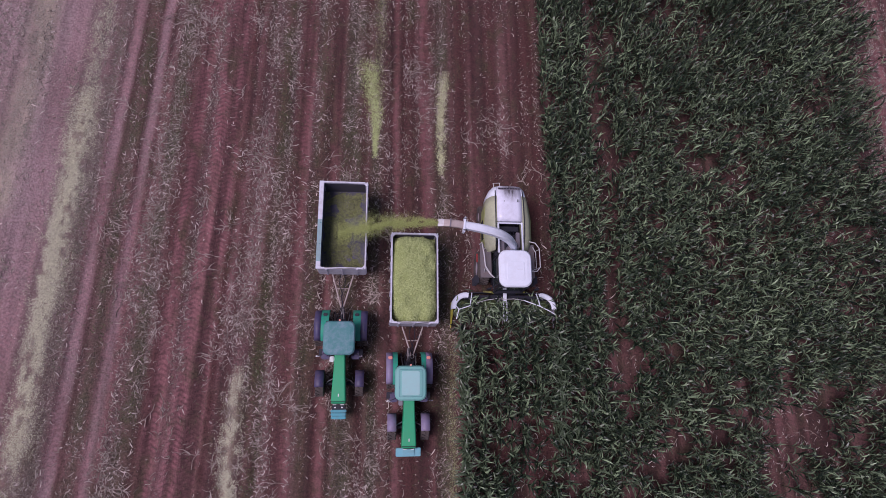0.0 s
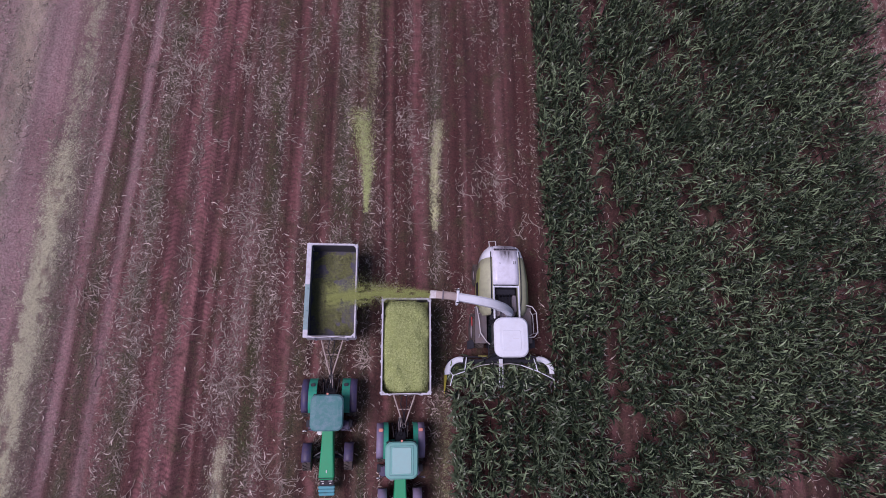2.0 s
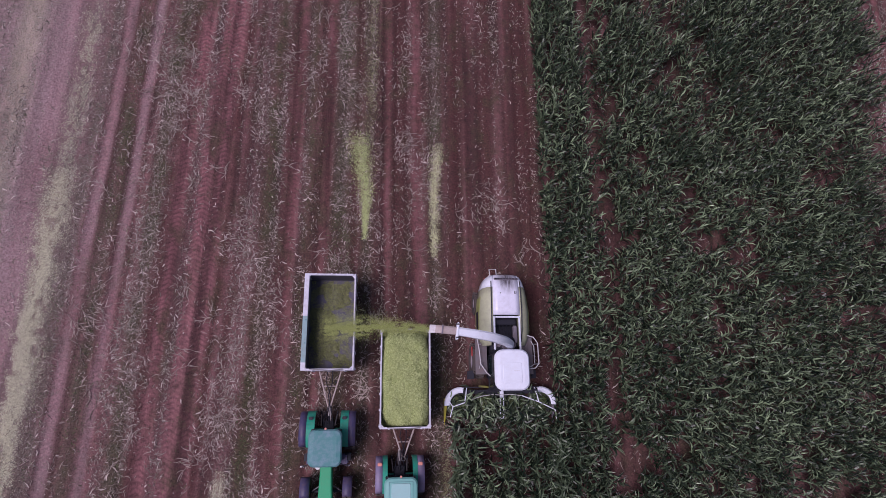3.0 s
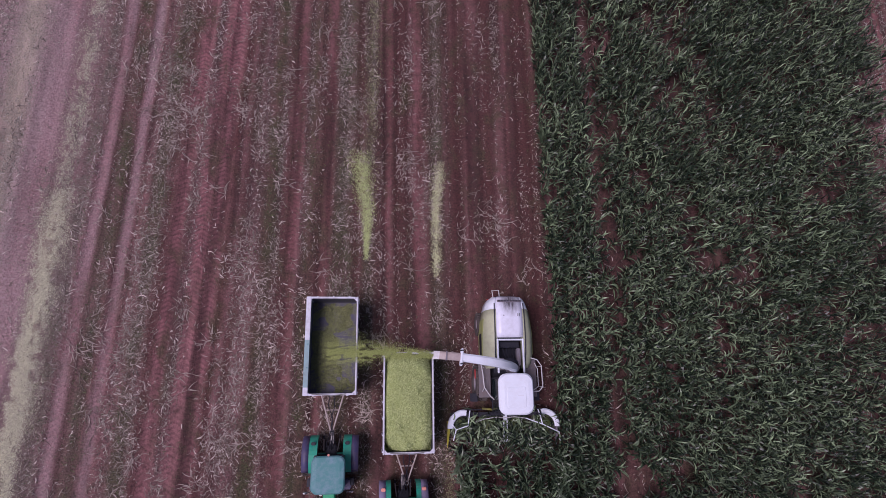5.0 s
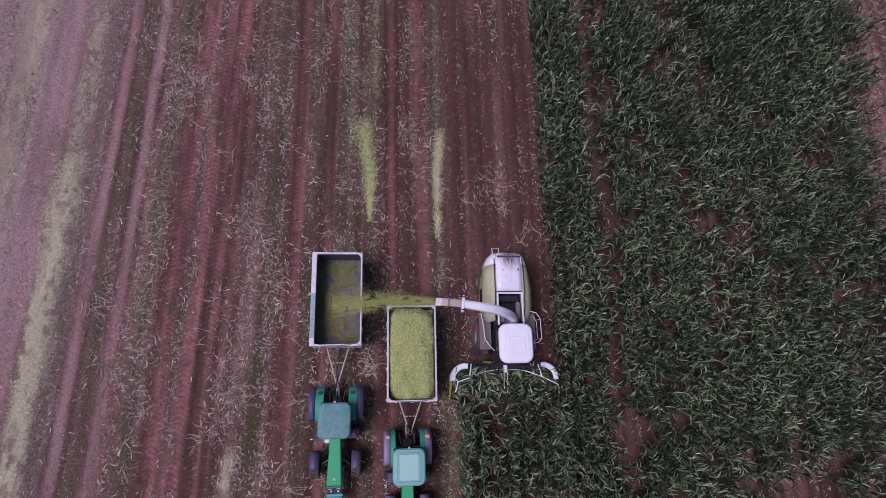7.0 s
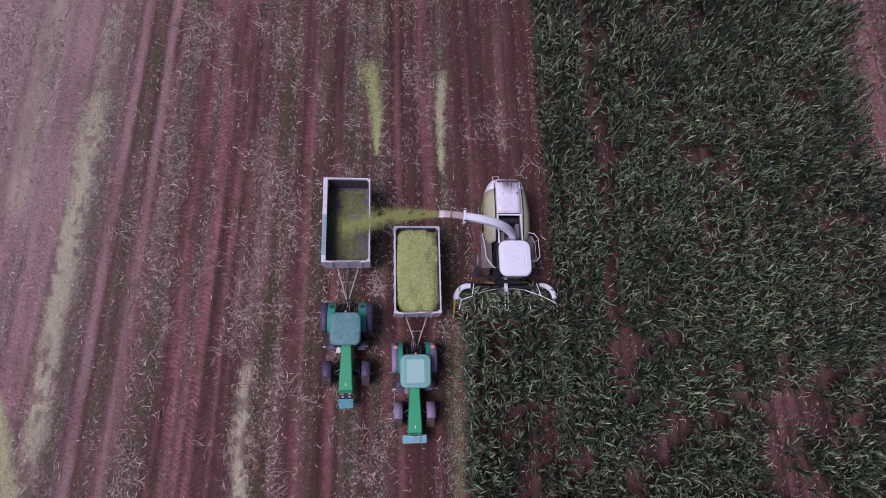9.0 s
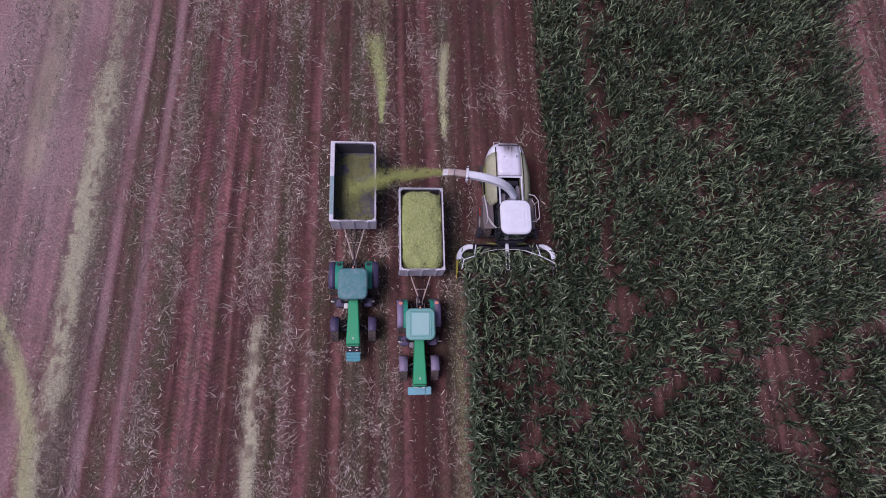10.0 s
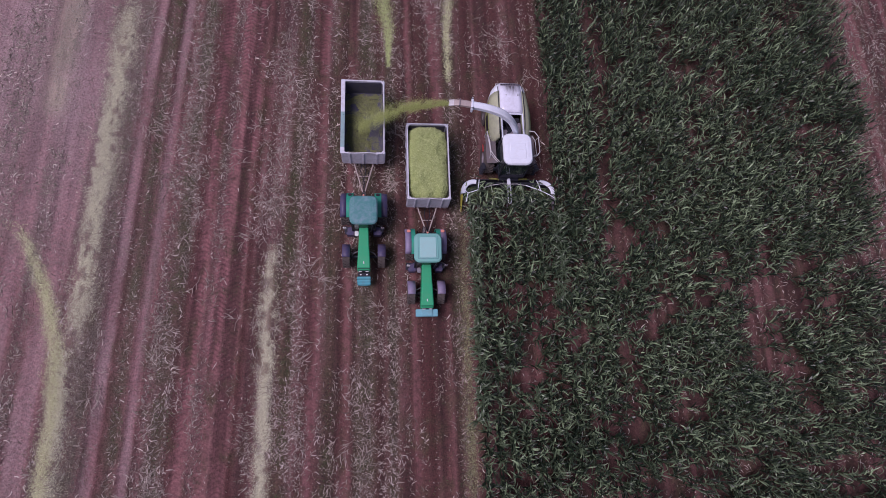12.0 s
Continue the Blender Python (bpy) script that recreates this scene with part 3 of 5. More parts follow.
def stubble():
    """Short cut stems in rows, 0.75 m apart."""
    xs, ys = np.arange(-24.35, 2.7, 0.75), np.arange(-24, 33, 0.24)
    X, Y = np.meshgrid(xs, ys)
    x, y = X.ravel() + rng.normal(0, 0.05, X.size), Y.ravel() + rng.normal(0, 0.07, X.size)
    keep = (rng.random(x.size) < 0.6) & ~corn_here(x, y) & (bands(x, y, TRACKS) < 0.5)
    x, y = x[keep], y[keep]
    n = len(x)
    p = np.stack([x, y, field_height(x, y) - 0.02], 1)
    az = rng.uniform(0, 6.28, n)
    ln, w = rng.uniform(0.08, 0.2, n), rng.uniform(0.02, 0.03, n)
    up = rng.normal(1.35, 0.2, n)
    mass("maize_stubble", (blades(p, az, up, np.zeros(n), ln, w, 1, taper=0.1), blades(p, az + 1.57, up, np.zeros(n), ln, w, 1, taper=0.1)),
         (LITTER, LITTER), "short cut maize stems standing in rows", "stubble")


stubble()


def fallen_stalks():
    """Broken maize plants left behind by the cut: a bent stalk with curled leaves branching off on alternate sides."""
    r = np.random.default_rng(77)
    one = lambda v: np.array([v])
    kinds = []
    for k in range(12):
        ln, bend = r.uniform(0.6, 1.5), r.normal(0, 0.35)
        line = lambda u: (ln * (u - 0.5), bend * ((u - 0.5) ** 2 - 0.1) + 0.05 * math.sin(9 * u + k), 0.015 + 0.04 * u * (k % 3))
        bm = rod([line(u) for u in np.linspace(0, 1, 8)], [0.018, 0.018, 0.017, 0.016, 0.015, 0.013, 0.010, 0.006], seg=4)
        me = bpy.data.meshes.new("stalk")
        bm.to_mesh(me)
        bm.free()
        leaves = []
        for q in range(3 + k % 4):
            side = 1 if q % 2 else -1
            v, f = blades(np.array([line(r.uniform(0.2, 0.95))]), one(side * r.uniform(0.25, 0.9)), one(r.uniform(0.1, 0.5)), one(r.uniform(0.5, 1.1)),
                          one(r.uniform(0.3, 0.65)), one(r.uniform(0.022, 0.045)), 5, one(r.normal(0, 0.4)), 0.9, one(-side * r.uniform(-0.6, 1.6)))
            lf = bpy.data.meshes.new("leaf")
            lf.from_pydata(v, [], f)
            leaves.append(lf)
        for m in (me, *leaves):
            m.materials.append(LITTER if k % 4 else DULL_LITTER)
        kinds.append((me, leaves))
    places = [(-0.4, 12.4), (0.9, 9.6), (2.0, 8.4), (-1.4, 10.4), (0.3, 11.0), (-17.4, 17.2), (-10.4, 10.2), (-14.6, -1.7), (-13.3, -0.9), (-12.6, 2.2), (-22.0, 3.8), (-19.5, 3.5)]
    places += [(float(r.uniform(-24, -2.9)), float(r.uniform(-22, 28))) for k in range(110)]
    places += [(float(27.4 + 0.05 * y + r.normal(0, 0.7)), float(y)) for y in np.linspace(-2, 26, 14)]
    for cx, cy in places:
        t = thing("fallen_stalks", pose(cx, cy, 0), "tangle of broken dry maize stalks lying on red soil", "fallen stalks", "tangles of fallen maize stalks")
        main = r.uniform(0, 360)
        for k in range(int(r.integers(1, 5))):
            me, leaves = kinds[int(r.integers(0, 12))]
            px, py = r.normal(0, 0.32, 2)
            st = part("stalk", me, None, t)
            st.matrix_basis = pose(px, py, float(field_height(np.array(cx + px), np.array(cy + py))) + 0.02 * k % 0.06, 0, r.normal(0, 3), main + r.normal(0, 45))
            for lf in leaves:
                part("leaf", lf, None, st)


fallen_stalks()


def edge_plants():
    """Maize plants along the cut edge, each a thing with its stalk and leaves."""
    r = np.random.default_rng(88)
    made = []
    for k in range(5):
        t = thing("maize_plant", pose(-2.55 + 0.02 * k, -2.0 - 0.3 * k, 0), "single green maize plant with arching leaves at the cut edge", "maize plant", "maize plants along the cut edge")
        hgt = 1.9 + 0.1 * k
        part("stalk", rod([(0, 0, -0.02), (0.02, 0.01, hgt * 0.5), (0.05, 0, hgt)], [0.016, 0.013, 0.006], seg=5), STALK, t)
        own = r.uniform(0, 6.28)
        for i in range(10):
            u = 0.25 + 0.075 * i
            z = np.array
            v, f = blades(z([[0.03 * u, 0.005, hgt * u]]), z([own + math.pi * i + r.normal(0, 0.4)]), z([1.0 + r.normal(0, 0.15)]), z([r.uniform(1.0, 2.2)]), z([r.uniform(0.5, 0.8)]),
                          z([0.078]), 6, z([r.normal(0, 0.3)]), 1.0, z([r.normal(0, 0.5)]))
            me = bpy.data.meshes.new("leaf")
            me.from_pydata(v, [], f)
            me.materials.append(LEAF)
            part("leaf", me, None, t)
        made.append(t)
    for k in range(60):
        y = -3.6 - 0.3 * k if k < 36 else -2.0 - 0.25 * (k - 36)
        x = -2.46 + r.normal(0, 0.1) if k < 36 else 2.75 + r.normal(0, 0.1)
        copy_thing(made[k % 5], pose(x, y + r.normal(0, 0.05), 0, 0, 0, r.uniform(0, 360)))


edge_plants()


def swath(name, n, centre, y0, y1, wide, seed, material, label, ragged=0.5, size=(0.035, 0.11), thin=0.0, grow=0.0):
    """A strip of chaff along the line centre(y), thick in the middle, ragged at its edges."""
    r = np.random.default_rng(seed)
    y = r.uniform(y0, y1, n)
    lump = smooth_noise(y * 0, y, 1, 2.2, seed + 1)
    off = r.normal(0, 1, n)
    wide = wide * (1 - grow + 2 * grow * (y - y0) / (y1 - y0))
    x = centre(y) + off * wide * (0.55 + ragged * lump) + 0.5 * wide * (smooth_noise(y * 0 + 5, y, 1, 1.5, seed + 2) - 0.5)
    keep = 0.5 * smooth_noise(x, y, 0.5, 1.6, seed + 3) + 0.5 * smooth_noise(x, y, 0.22, 0.4, seed + 4) + r.normal(0, 0.09, n) > thin
    ends = np.clip(np.minimum(y - y0, y1 - y) / (0.15 * (y1 - y0)), 0, 1)
    keep &= r.random(n) < 0.15 + 0.85 * ends
    x, y, off = x[keep], y[keep], off[keep]
    p = np.stack([x, y, field_height(x, y) + 0.02 + 0.05 * np.exp(-off ** 2) * r.random(len(x))], 1)
    return mass(name, (flat_bits(r, p, size[0], size[1], 0.02, 0.048, 1, 0.3, 0.4),), (material,), label, "chaff")


swath("bleached_chaff_swath", 72000, lambda y: -24.05 - 0.03 * (12 - y), -9, 12.5, 0.46, 101, STRAW, "bleached straw chaff spilled in a long ragged strip", thin=0.45, size=(0.03, 0.14))
swath("bleached_chaff_swath", 16000, lambda y: -24.0 - 0.03 * (12 - y), 11, 33, 0.5, 107, STRAW, "thin bleached straw chaff spilled in broken patches", thin=0.5)
swath("bleached_chaff_swath", 24000, lambda y: -24.3 - 0.03 * (12 - y), -25, -7, 0.45, 109, STRAW, "thin bleached straw chaff petering out in patches", thin=0.47, size=(0.03, 0.11))
swath("grey_chaff_swath", 26000, lambda y: -23.3 - 0.035 * (12 - y), -24, 14, 0.5, 111, DULL_LITTER, "grey weathered chaff beside the bleached strip", thin=0.25)
swath("bleached_chaff_swath", 38000, lambda y: -14.45 + 0.3 * np.clip((y + 5) / 3, 0, 1), -24, -3.6, 0.30, 121, STRAW, "bleached straw chaff spilled in a short ragged strip", thin=0.38)
swath("green_chaff_swath", 26000, lambda y: np.interp(y, CURVE_Y, CURVE_X), -26, -2.2, 0.32, 131, CHOP_DRY, "fading green chopped maize spilled in a curving strip", thin=0.2)
swath("field_edge_chaff", 8000, lambda y: -2.85 + 0 * y, -24, -1.6, 0.24, 141, CHOP_OLD, "thin dull chaff strip along the uncut maize edge", thin=0.3)
swath("chopped_maize_spill", 9000, lambda y: -7.9 + 0.5 * np.clip((15.2 - y) / 3.5, 0, 1), 8.6, 15.4, 0.22, 151, CHOP, "fresh yellow-green chopped maize spilled on the stubble", ragged=0.8, grow=0.6)
swath("chopped_maize_spill", 5500, lambda y: -3.15 - 0.25 * np.clip((14.6 - y) / 3, 0, 1), 7.6, 14.8, 0.16, 161, CHOP_DRY, "thin pale yellow-green chopped maize spilled on the stubble", ragged=0.9, thin=0.3, grow=0.4)
swath("pale_chaff_swath", 3500, lambda y: -3.35 + 0 * y, 13, 32, 0.28, 171, DULL_LITTER, "thin weathered chaff strip on the stubble", thin=0.3)
swath("pale_chaff_swath", 4500, lambda y: -7.2 + 0 * y, 15, 33, 0.3, 175, CHOP_OLD, "thin weathered olive chaff strip on the stubble", thin=0.35)
swath("pale_chaff_swath", 26000, lambda y: -27.3 - 0.03 * (12 - y), 3, 33, 0.95, 181, GREY_LITTER, "grey weathered chaff lying in a wide band", thin=0.36)


# ---- wheels ----
def tyre_mesh(r, w, lugs, hub):
    """A farm tyre with chevron lugs round it; the axle lies along x."""
    bm = spin([(-w / 2, hub), (-w / 2, r * 0.86), (-w * 0.42, r * 0.93), (w * 0.42, r * 0.93), (w / 2, r * 0.86), (w / 2, hub)], seg=32)
    for k in range(lugs):
        for side in (-1, 1):
            a = 2 * math.pi * (k + (0.5 if side > 0 else 0)) / lugs
            lug = bmesh.ops.create_cube(bm, size=1)["verts"]
            m = Matrix.Rotation(a, 4, "X") @ Matrix.Translation((side * w * 0.24, 0, r * 0.955)) @ Matrix.Rotation(side * radians(35), 4, "Z")
            bmesh.ops.transform(bm, matrix=m @ Matrix.Diagonal((w * 0.54, r * 0.085, r * 0.09, 1)), verts=lug)
    return bm


def rim_mesh(r, w):
    return spin([(-w * 0.45, 0.01), (-w * 0.2, 0.02), (-w * 0.15, r * 0.35), (-w * 0.32, r * 0.55), (-w * 0.3, r * 0.85), (-w * 0.52, r), (w * 0.52, r),
                 (w * 0.3, r * 0.85), (w * 0.32, r * 0.55), (w * 0.15, r * 0.35), (w * 0.2, 0.02), (w * 0.45, 0.01)], seg=24)


def wheels(parent, places, r, w, lugs, rim_paint, hub=0.5):
    """Equal wheels of one axle: wheel is the tyre, with its rim under it."""
    tm = rm = None
    for at in places:
        if tm is None:
            t = part("wheel", tyre_mesh(r, w, lugs, r * hub), RUBBER, parent, "dusty lugged tyre", at)
            g = part("rim", rim_mesh(r * hub + 0.01, w * 0.8), rim_paint, t, "painted steel rim")
            tm, rm = t.data, g.data
        else:
            t = part("wheel", tm, None, parent, "dusty lugged tyre", at)
            part("rim", rm, None, t, "painted steel rim")


# ---- tractors (origin on the ground below the rear axle, front towards -y) ----
def tractor(name, m, label, roof_paint, light, weight_wide, fender_paint, half=1.36):
    t = thing(name, m, label, "tractor", "tractors beside the harvester")
    rw = half - 0.27
    wheels(t, [(-rw, 0, 0.9), (rw, 0, 0.9)], 0.9, 0.54 if half > 1.3 else 0.46, 22, YELLOW)
    fx = half - 0.34
    wheels(t, [(-fx, -2.85, 0.66), (fx, -2.85, 0.66)], 0.66, 0.44, 18, YELLOW)
    # chassis and axles
    bm = box((0, -0.1, 0.85), (0.55, 1.2, 0.55), 0.05)
    box((0, -1.7, 0.85), (0.42, 2.6, 0.5), 0.05, bm)
    part("chassis", bm, DARK, t)
    bm = rod([(-0.85, 0, 0.9), (0.85, 0, 0.9)], 0.16, seg=12)
    part("rear_axle", bm, DEEP_GREEN, t)
    bm = rod([(-0.8, -2.85, 0.62), (-0.2, -2.85, 0.7), (0.2, -2.85, 0.7), (0.8, -2.85, 0.62)], 0.1, seg=10)
    part("front_axle", bm, DARK, t)
    for s in (-1, 1):
        part("steering_strut", rod([(s * 0.25, -2.55, 0.9), (s * 0.62, -2.75, 1.0), (s * 0.72, -2.85, 0.7)], 0.03), GREY, t)
    # bonnet: narrow at the cab, wider at the nose
    rings = []
    for y, hw, zb, zt in ((-1.28, 0.27, 0.95, 1.72), (-2.2, 0.30, 0.95, 1.70), (-3.1, 0.35, 0.95, 1.67), (-3.72, 0.38, 0.92, 1.61), (-3.86, 0.35, 0.95, 1.46)):
        rings.append([(-hw, y, zb), (hw, y, zb), (hw, y, zt - 0.10), (hw * 0.93, y, zt - 0.03), (hw * 0.8, y, zt), (-hw * 0.8, y, zt),
                      (-hw * 0.93, y, zt - 0.03), (-hw, y, zt - 0.10)])
    hood = part("bonnet", loft(rings), GREEN, t, "glossy bright green bonnet")
    part("bonnet_badge", box((0, -3.45, 1.65), (0.05, 0.14, 0.012), 0.004), LENS, hood)
    part("bonnet_trim", box((0, -3.76, 1.54), (0.72, 0.05, 0.08), 0.02), DARK, hood)
    part("grille", box((0, -3.88, 1.2), (0.56, 0.06, 0.46), 0.03), DARK, t)
    for s in (-1, 1):
        part("headlight", box((s * 0.19, -3.91, 1.36), (0.2, 0.05, 0.12), 0.02), LENS, t)
    # front weights
    if weight_wide:
        bm = box((0, -4.06, 0.95), (0.62, 0.42, 0.42), 0.03)
        box((0, -4.08, 0.93), (1.28, 0.42, 0.3), 0.03, bm)
        part("front_weight", bm, PALE_BLUE, t, "wide pale blue front ballast block")
    else:
        bm = box((0, -4.24, 0.98), (0.80, 0.13, 0.46), 0.03)
        for k in range(2):
            box((0.01 * k, -4.40 - 0.16 * k, 0.95 - 0.03 * k), (0.78 - 0.02 * k, 0.14, 0.44), 0.03, bm)
        box((0, -4.4, 0.86), (0.5, 0.5, 0.2), 0.02, bm)
        fw = part("front_weight", bm, TEAL_BLUE, t, "teal-blue front ballast slabs")
        part("weight_bracket", box((0, -4.06, 1.1), (0.68, 0.26, 0.12), 0.03), DARK, fw)
        for s in (-1, 1):
            part("weight_lamp", box((s * 0.18, -4.06, 1.18), (0.10, 0.06, 0.04), 0.012), LENS, fw)
    # cab
    cab_back, cab_front = 0.12, -1.4
    part("cab_floor", box((0, -0.65, 1.12), (1.35, 1.5, 0.14), 0.03), DARK, t)
    for x, y0, y1 in ((-0.66, cab_front, cab_front + 0.1), (0.66, cab_front, cab_front + 0.1), (-0.68, cab_back, cab_back - 0.05), (0.68, cab_back, cab_back - 0.05)):
        part("cab_pillar", rod([(x, y0, 1.15), (x, y1, 2.66)], 0.045), DARK, t)
    for c, s in (((-0.67, -0.64, 1.95), (0.015, 1.36, 1.32)), ((0.67, -0.64, 1.95), (0.015, 1.36, 1.32)), ((0, -1.39, 1.95), (1.24, 0.015, 1.32)),
                 ((0, 0.11, 2.05), (1.26, 0.015, 1.1))):
        part("window", box(c, s, 0), GLASS, t, "dark tinted cab glass")
    seat = box((0, -0.35, 1.5), (0.5, 0.5, 0.14), 0.05)
    box((0, -0.12, 1.85), (0.48, 0.14, 0.6), 0.05, seat)
    part("driver_seat", seat, DARK, t)
    part("steering_wheel", rod([(0.18 * math.cos(a), -0.95 + 0.17 * math.sin(a), 1.8 + 0.06 * math.sin(a)) for a in np.linspace(0, 5.76, 12)], 0.018, closed=True), DARK, t)
    w, l = 1.58, 1.70
    c = (0, -0.66)
    roof = part("roof", loft([rounded(w - 0.06, l - 0.06, 0.28, 2.62, c), rounded(w, l, 0.32, 2.70, c), rounded(w, l, 0.32, 2.78, c),
                              rounded(w - 0.12, l - 0.12, 0.29, 2.86, c), rounded(w - 0.5, l - 0.5, 0.2, 2.885, c)]), roof_paint, t,
                "sun-faded domed cab roof")
    if light:
        bm = loft([rounded(0.92, 1.2, 0.08, 2.885, c), rounded(0.88, 1.16, 0.07, 2.915, c)])
        part("roof_hatch", bm, PALE_HATCH, roof, "whitish sun-bleached roof hatch")
        for dx, dy, sx, sy in ((0, 0.66, 1.12, 0.022), (0, -0.66, 1.12, 0.022), (0.56, 0, 0.022, 1.32), (-0.56, 0, 0.022, 1.32)):
            part("roof_groove", box((dx, c[1] + dy, 2.882), (sx, sy, 0.02), 0.004), TEAL, roof)
    for s in (-1, 1):
        for y in (cab_front - 0.02, cab_back + 0.04):
            part("work_lamp", box((s * 0.6, y, 2.62), (0.16, 0.1, 0.1), 0.02), DARK, roof)
    part("beacon", loft([rounded(0.1, 0.1, 0.048, 2.70, (0.0, 0.22)), rounded(0.1, 0.1, 0.048, 2.84, (0.0, 0.22))]), AMBER, roof)
    # rear mudguards: arched green inner shell, dusty outer lip over the tyre
    for s in (-1, 1):
        rings, lip = [], []
        for k in range(15):
            a = radians(-15 + 150 * k / 14)
            y, z = 1.0 * math.cos(a), 0.9 + 1.0 * math.sin(a)
            y2, z2 = 0.95 * math.cos(a), 0.9 + 0.95 * math.sin(a)
            rings.append([(s * 0.62, y, z), (s * (half - 0.34), y, z), (s * (half - 0.34), y2, z2), (s * 0.62, y2, z2)])
            lip.append([(s * (half - 0.335), y * 0.99, z - 0.01), (s * (half + 0.01), y * 0.97, z - 0.05), (s * (half + 0.01), y2 * 0.97, z2 - 0.05), (s * (half - 0.335), y2 * 0.99, z2 - 0.01)])
        f = part("mudguard", loft(rings), DEEP_GREEN, t, "arched rear mudguard")
        if fender_paint:
            part("mudguard_lip", loft(lip), fender_paint, f, "dusty grey mudguard extension", smooth=True)
        part("tail_lamp", box((s * (0.82 if not light else half - 0.2), 0.66, 1.70), (0.22, 0.16, 0.08), 0.03), AMBER if light else DARK, f)
        # front mudguards over the rear half of the front tyres
        rings = []
        for k in range(11):
            a = radians(20 + 85 * k / 10)
            y, z = -2.85 + 0.74 * math.cos(a), 0.66 + 0.74 * math.sin(a)
            y2, z2 = -2.85 + 0.71 * math.cos(a), 0.66 + 0.71 * math.sin(a)
            rings.append([(s * (fx - 0.22), y, z), (s * (fx + 0.24), y, z), (s * (fx + 0.24), y2, z2), (s * (fx - 0.22), y2, z2)])
        part("front_mudguard", loft(rings), DARK_FENDER if not light else FENDER, t, "dusty lilac-grey front mudguard", smooth=True)
        # steps, tank and mirrors
        bm = box((s * 0.78, -1.35, 0.75), (0.5, 0.5, 0.5), 0.06)
        part("fuel_tank" if s > 0 else "battery_box", bm, DARK_FENDER, t)
        for k in range(3):
            part("step", box((s * 1.0, -1.25, 0.45 + 0.24 * k), (0.3, 0.34, 0.03), 0.008), DARK, t)
        arm = part("mirror_arm", rod([(s * 0.68, -1.38, 2.35), (s * 1.05, -1.52, 2.35), (s * 1.08, -1.52, 2.2)], 0.018), DARK, t)
        part("mirror", box((s * 1.08, -1.52, 2.08), (0.2, 0.06, 0.3), 0.02), LENS if s < 0 else GREY, arm)
    part("exhaust_pipe", rod([(0.42, -1.5, 1.3), (0.44, -1.5, 1.5), (0.5, -1.48, 2.4)], [0.06, 0.05, 0.045]), DARK, t)
    part("air_filter_box", box((-0.42, -1.62, 1.3), (0.24, 0.3, 0.18), 0.04), LENS if not light else GREY, t)
    # rear linkage
    for s in (-1, 1):
        part("lift_arm", rod([(s * 0.3, 0.25, 0.75), (s * 0.42, 0.95, 0.62)], 0.045), DARK, t)
        part("lift_rod", rod([(s * 0.34, 0.3, 1.35), (s * 0.4, 0.8, 0.66)], 0.03), STEEL, t)
    part("top_link", rod([(0, 0.3, 1.15), (0, 0.75, 1.1)], 0.035), DARK, t)
    part("hitch", box((0, 0.75, 0.55), (0.16, 1.0, 0.1), 0.02), STEEL, t)
    for k in range(4):
        x = -0.25 + 0.16 * k
        part("hydraulic_hose", rod([(x, 0.35, 1.2), (x * 0.9, 0.6, 1.32), (x * 0.5, 0.95, 1.0), (x * 0.3, 1.2, 0.8)], 0.02, seg=6), DARK, t)
    return t


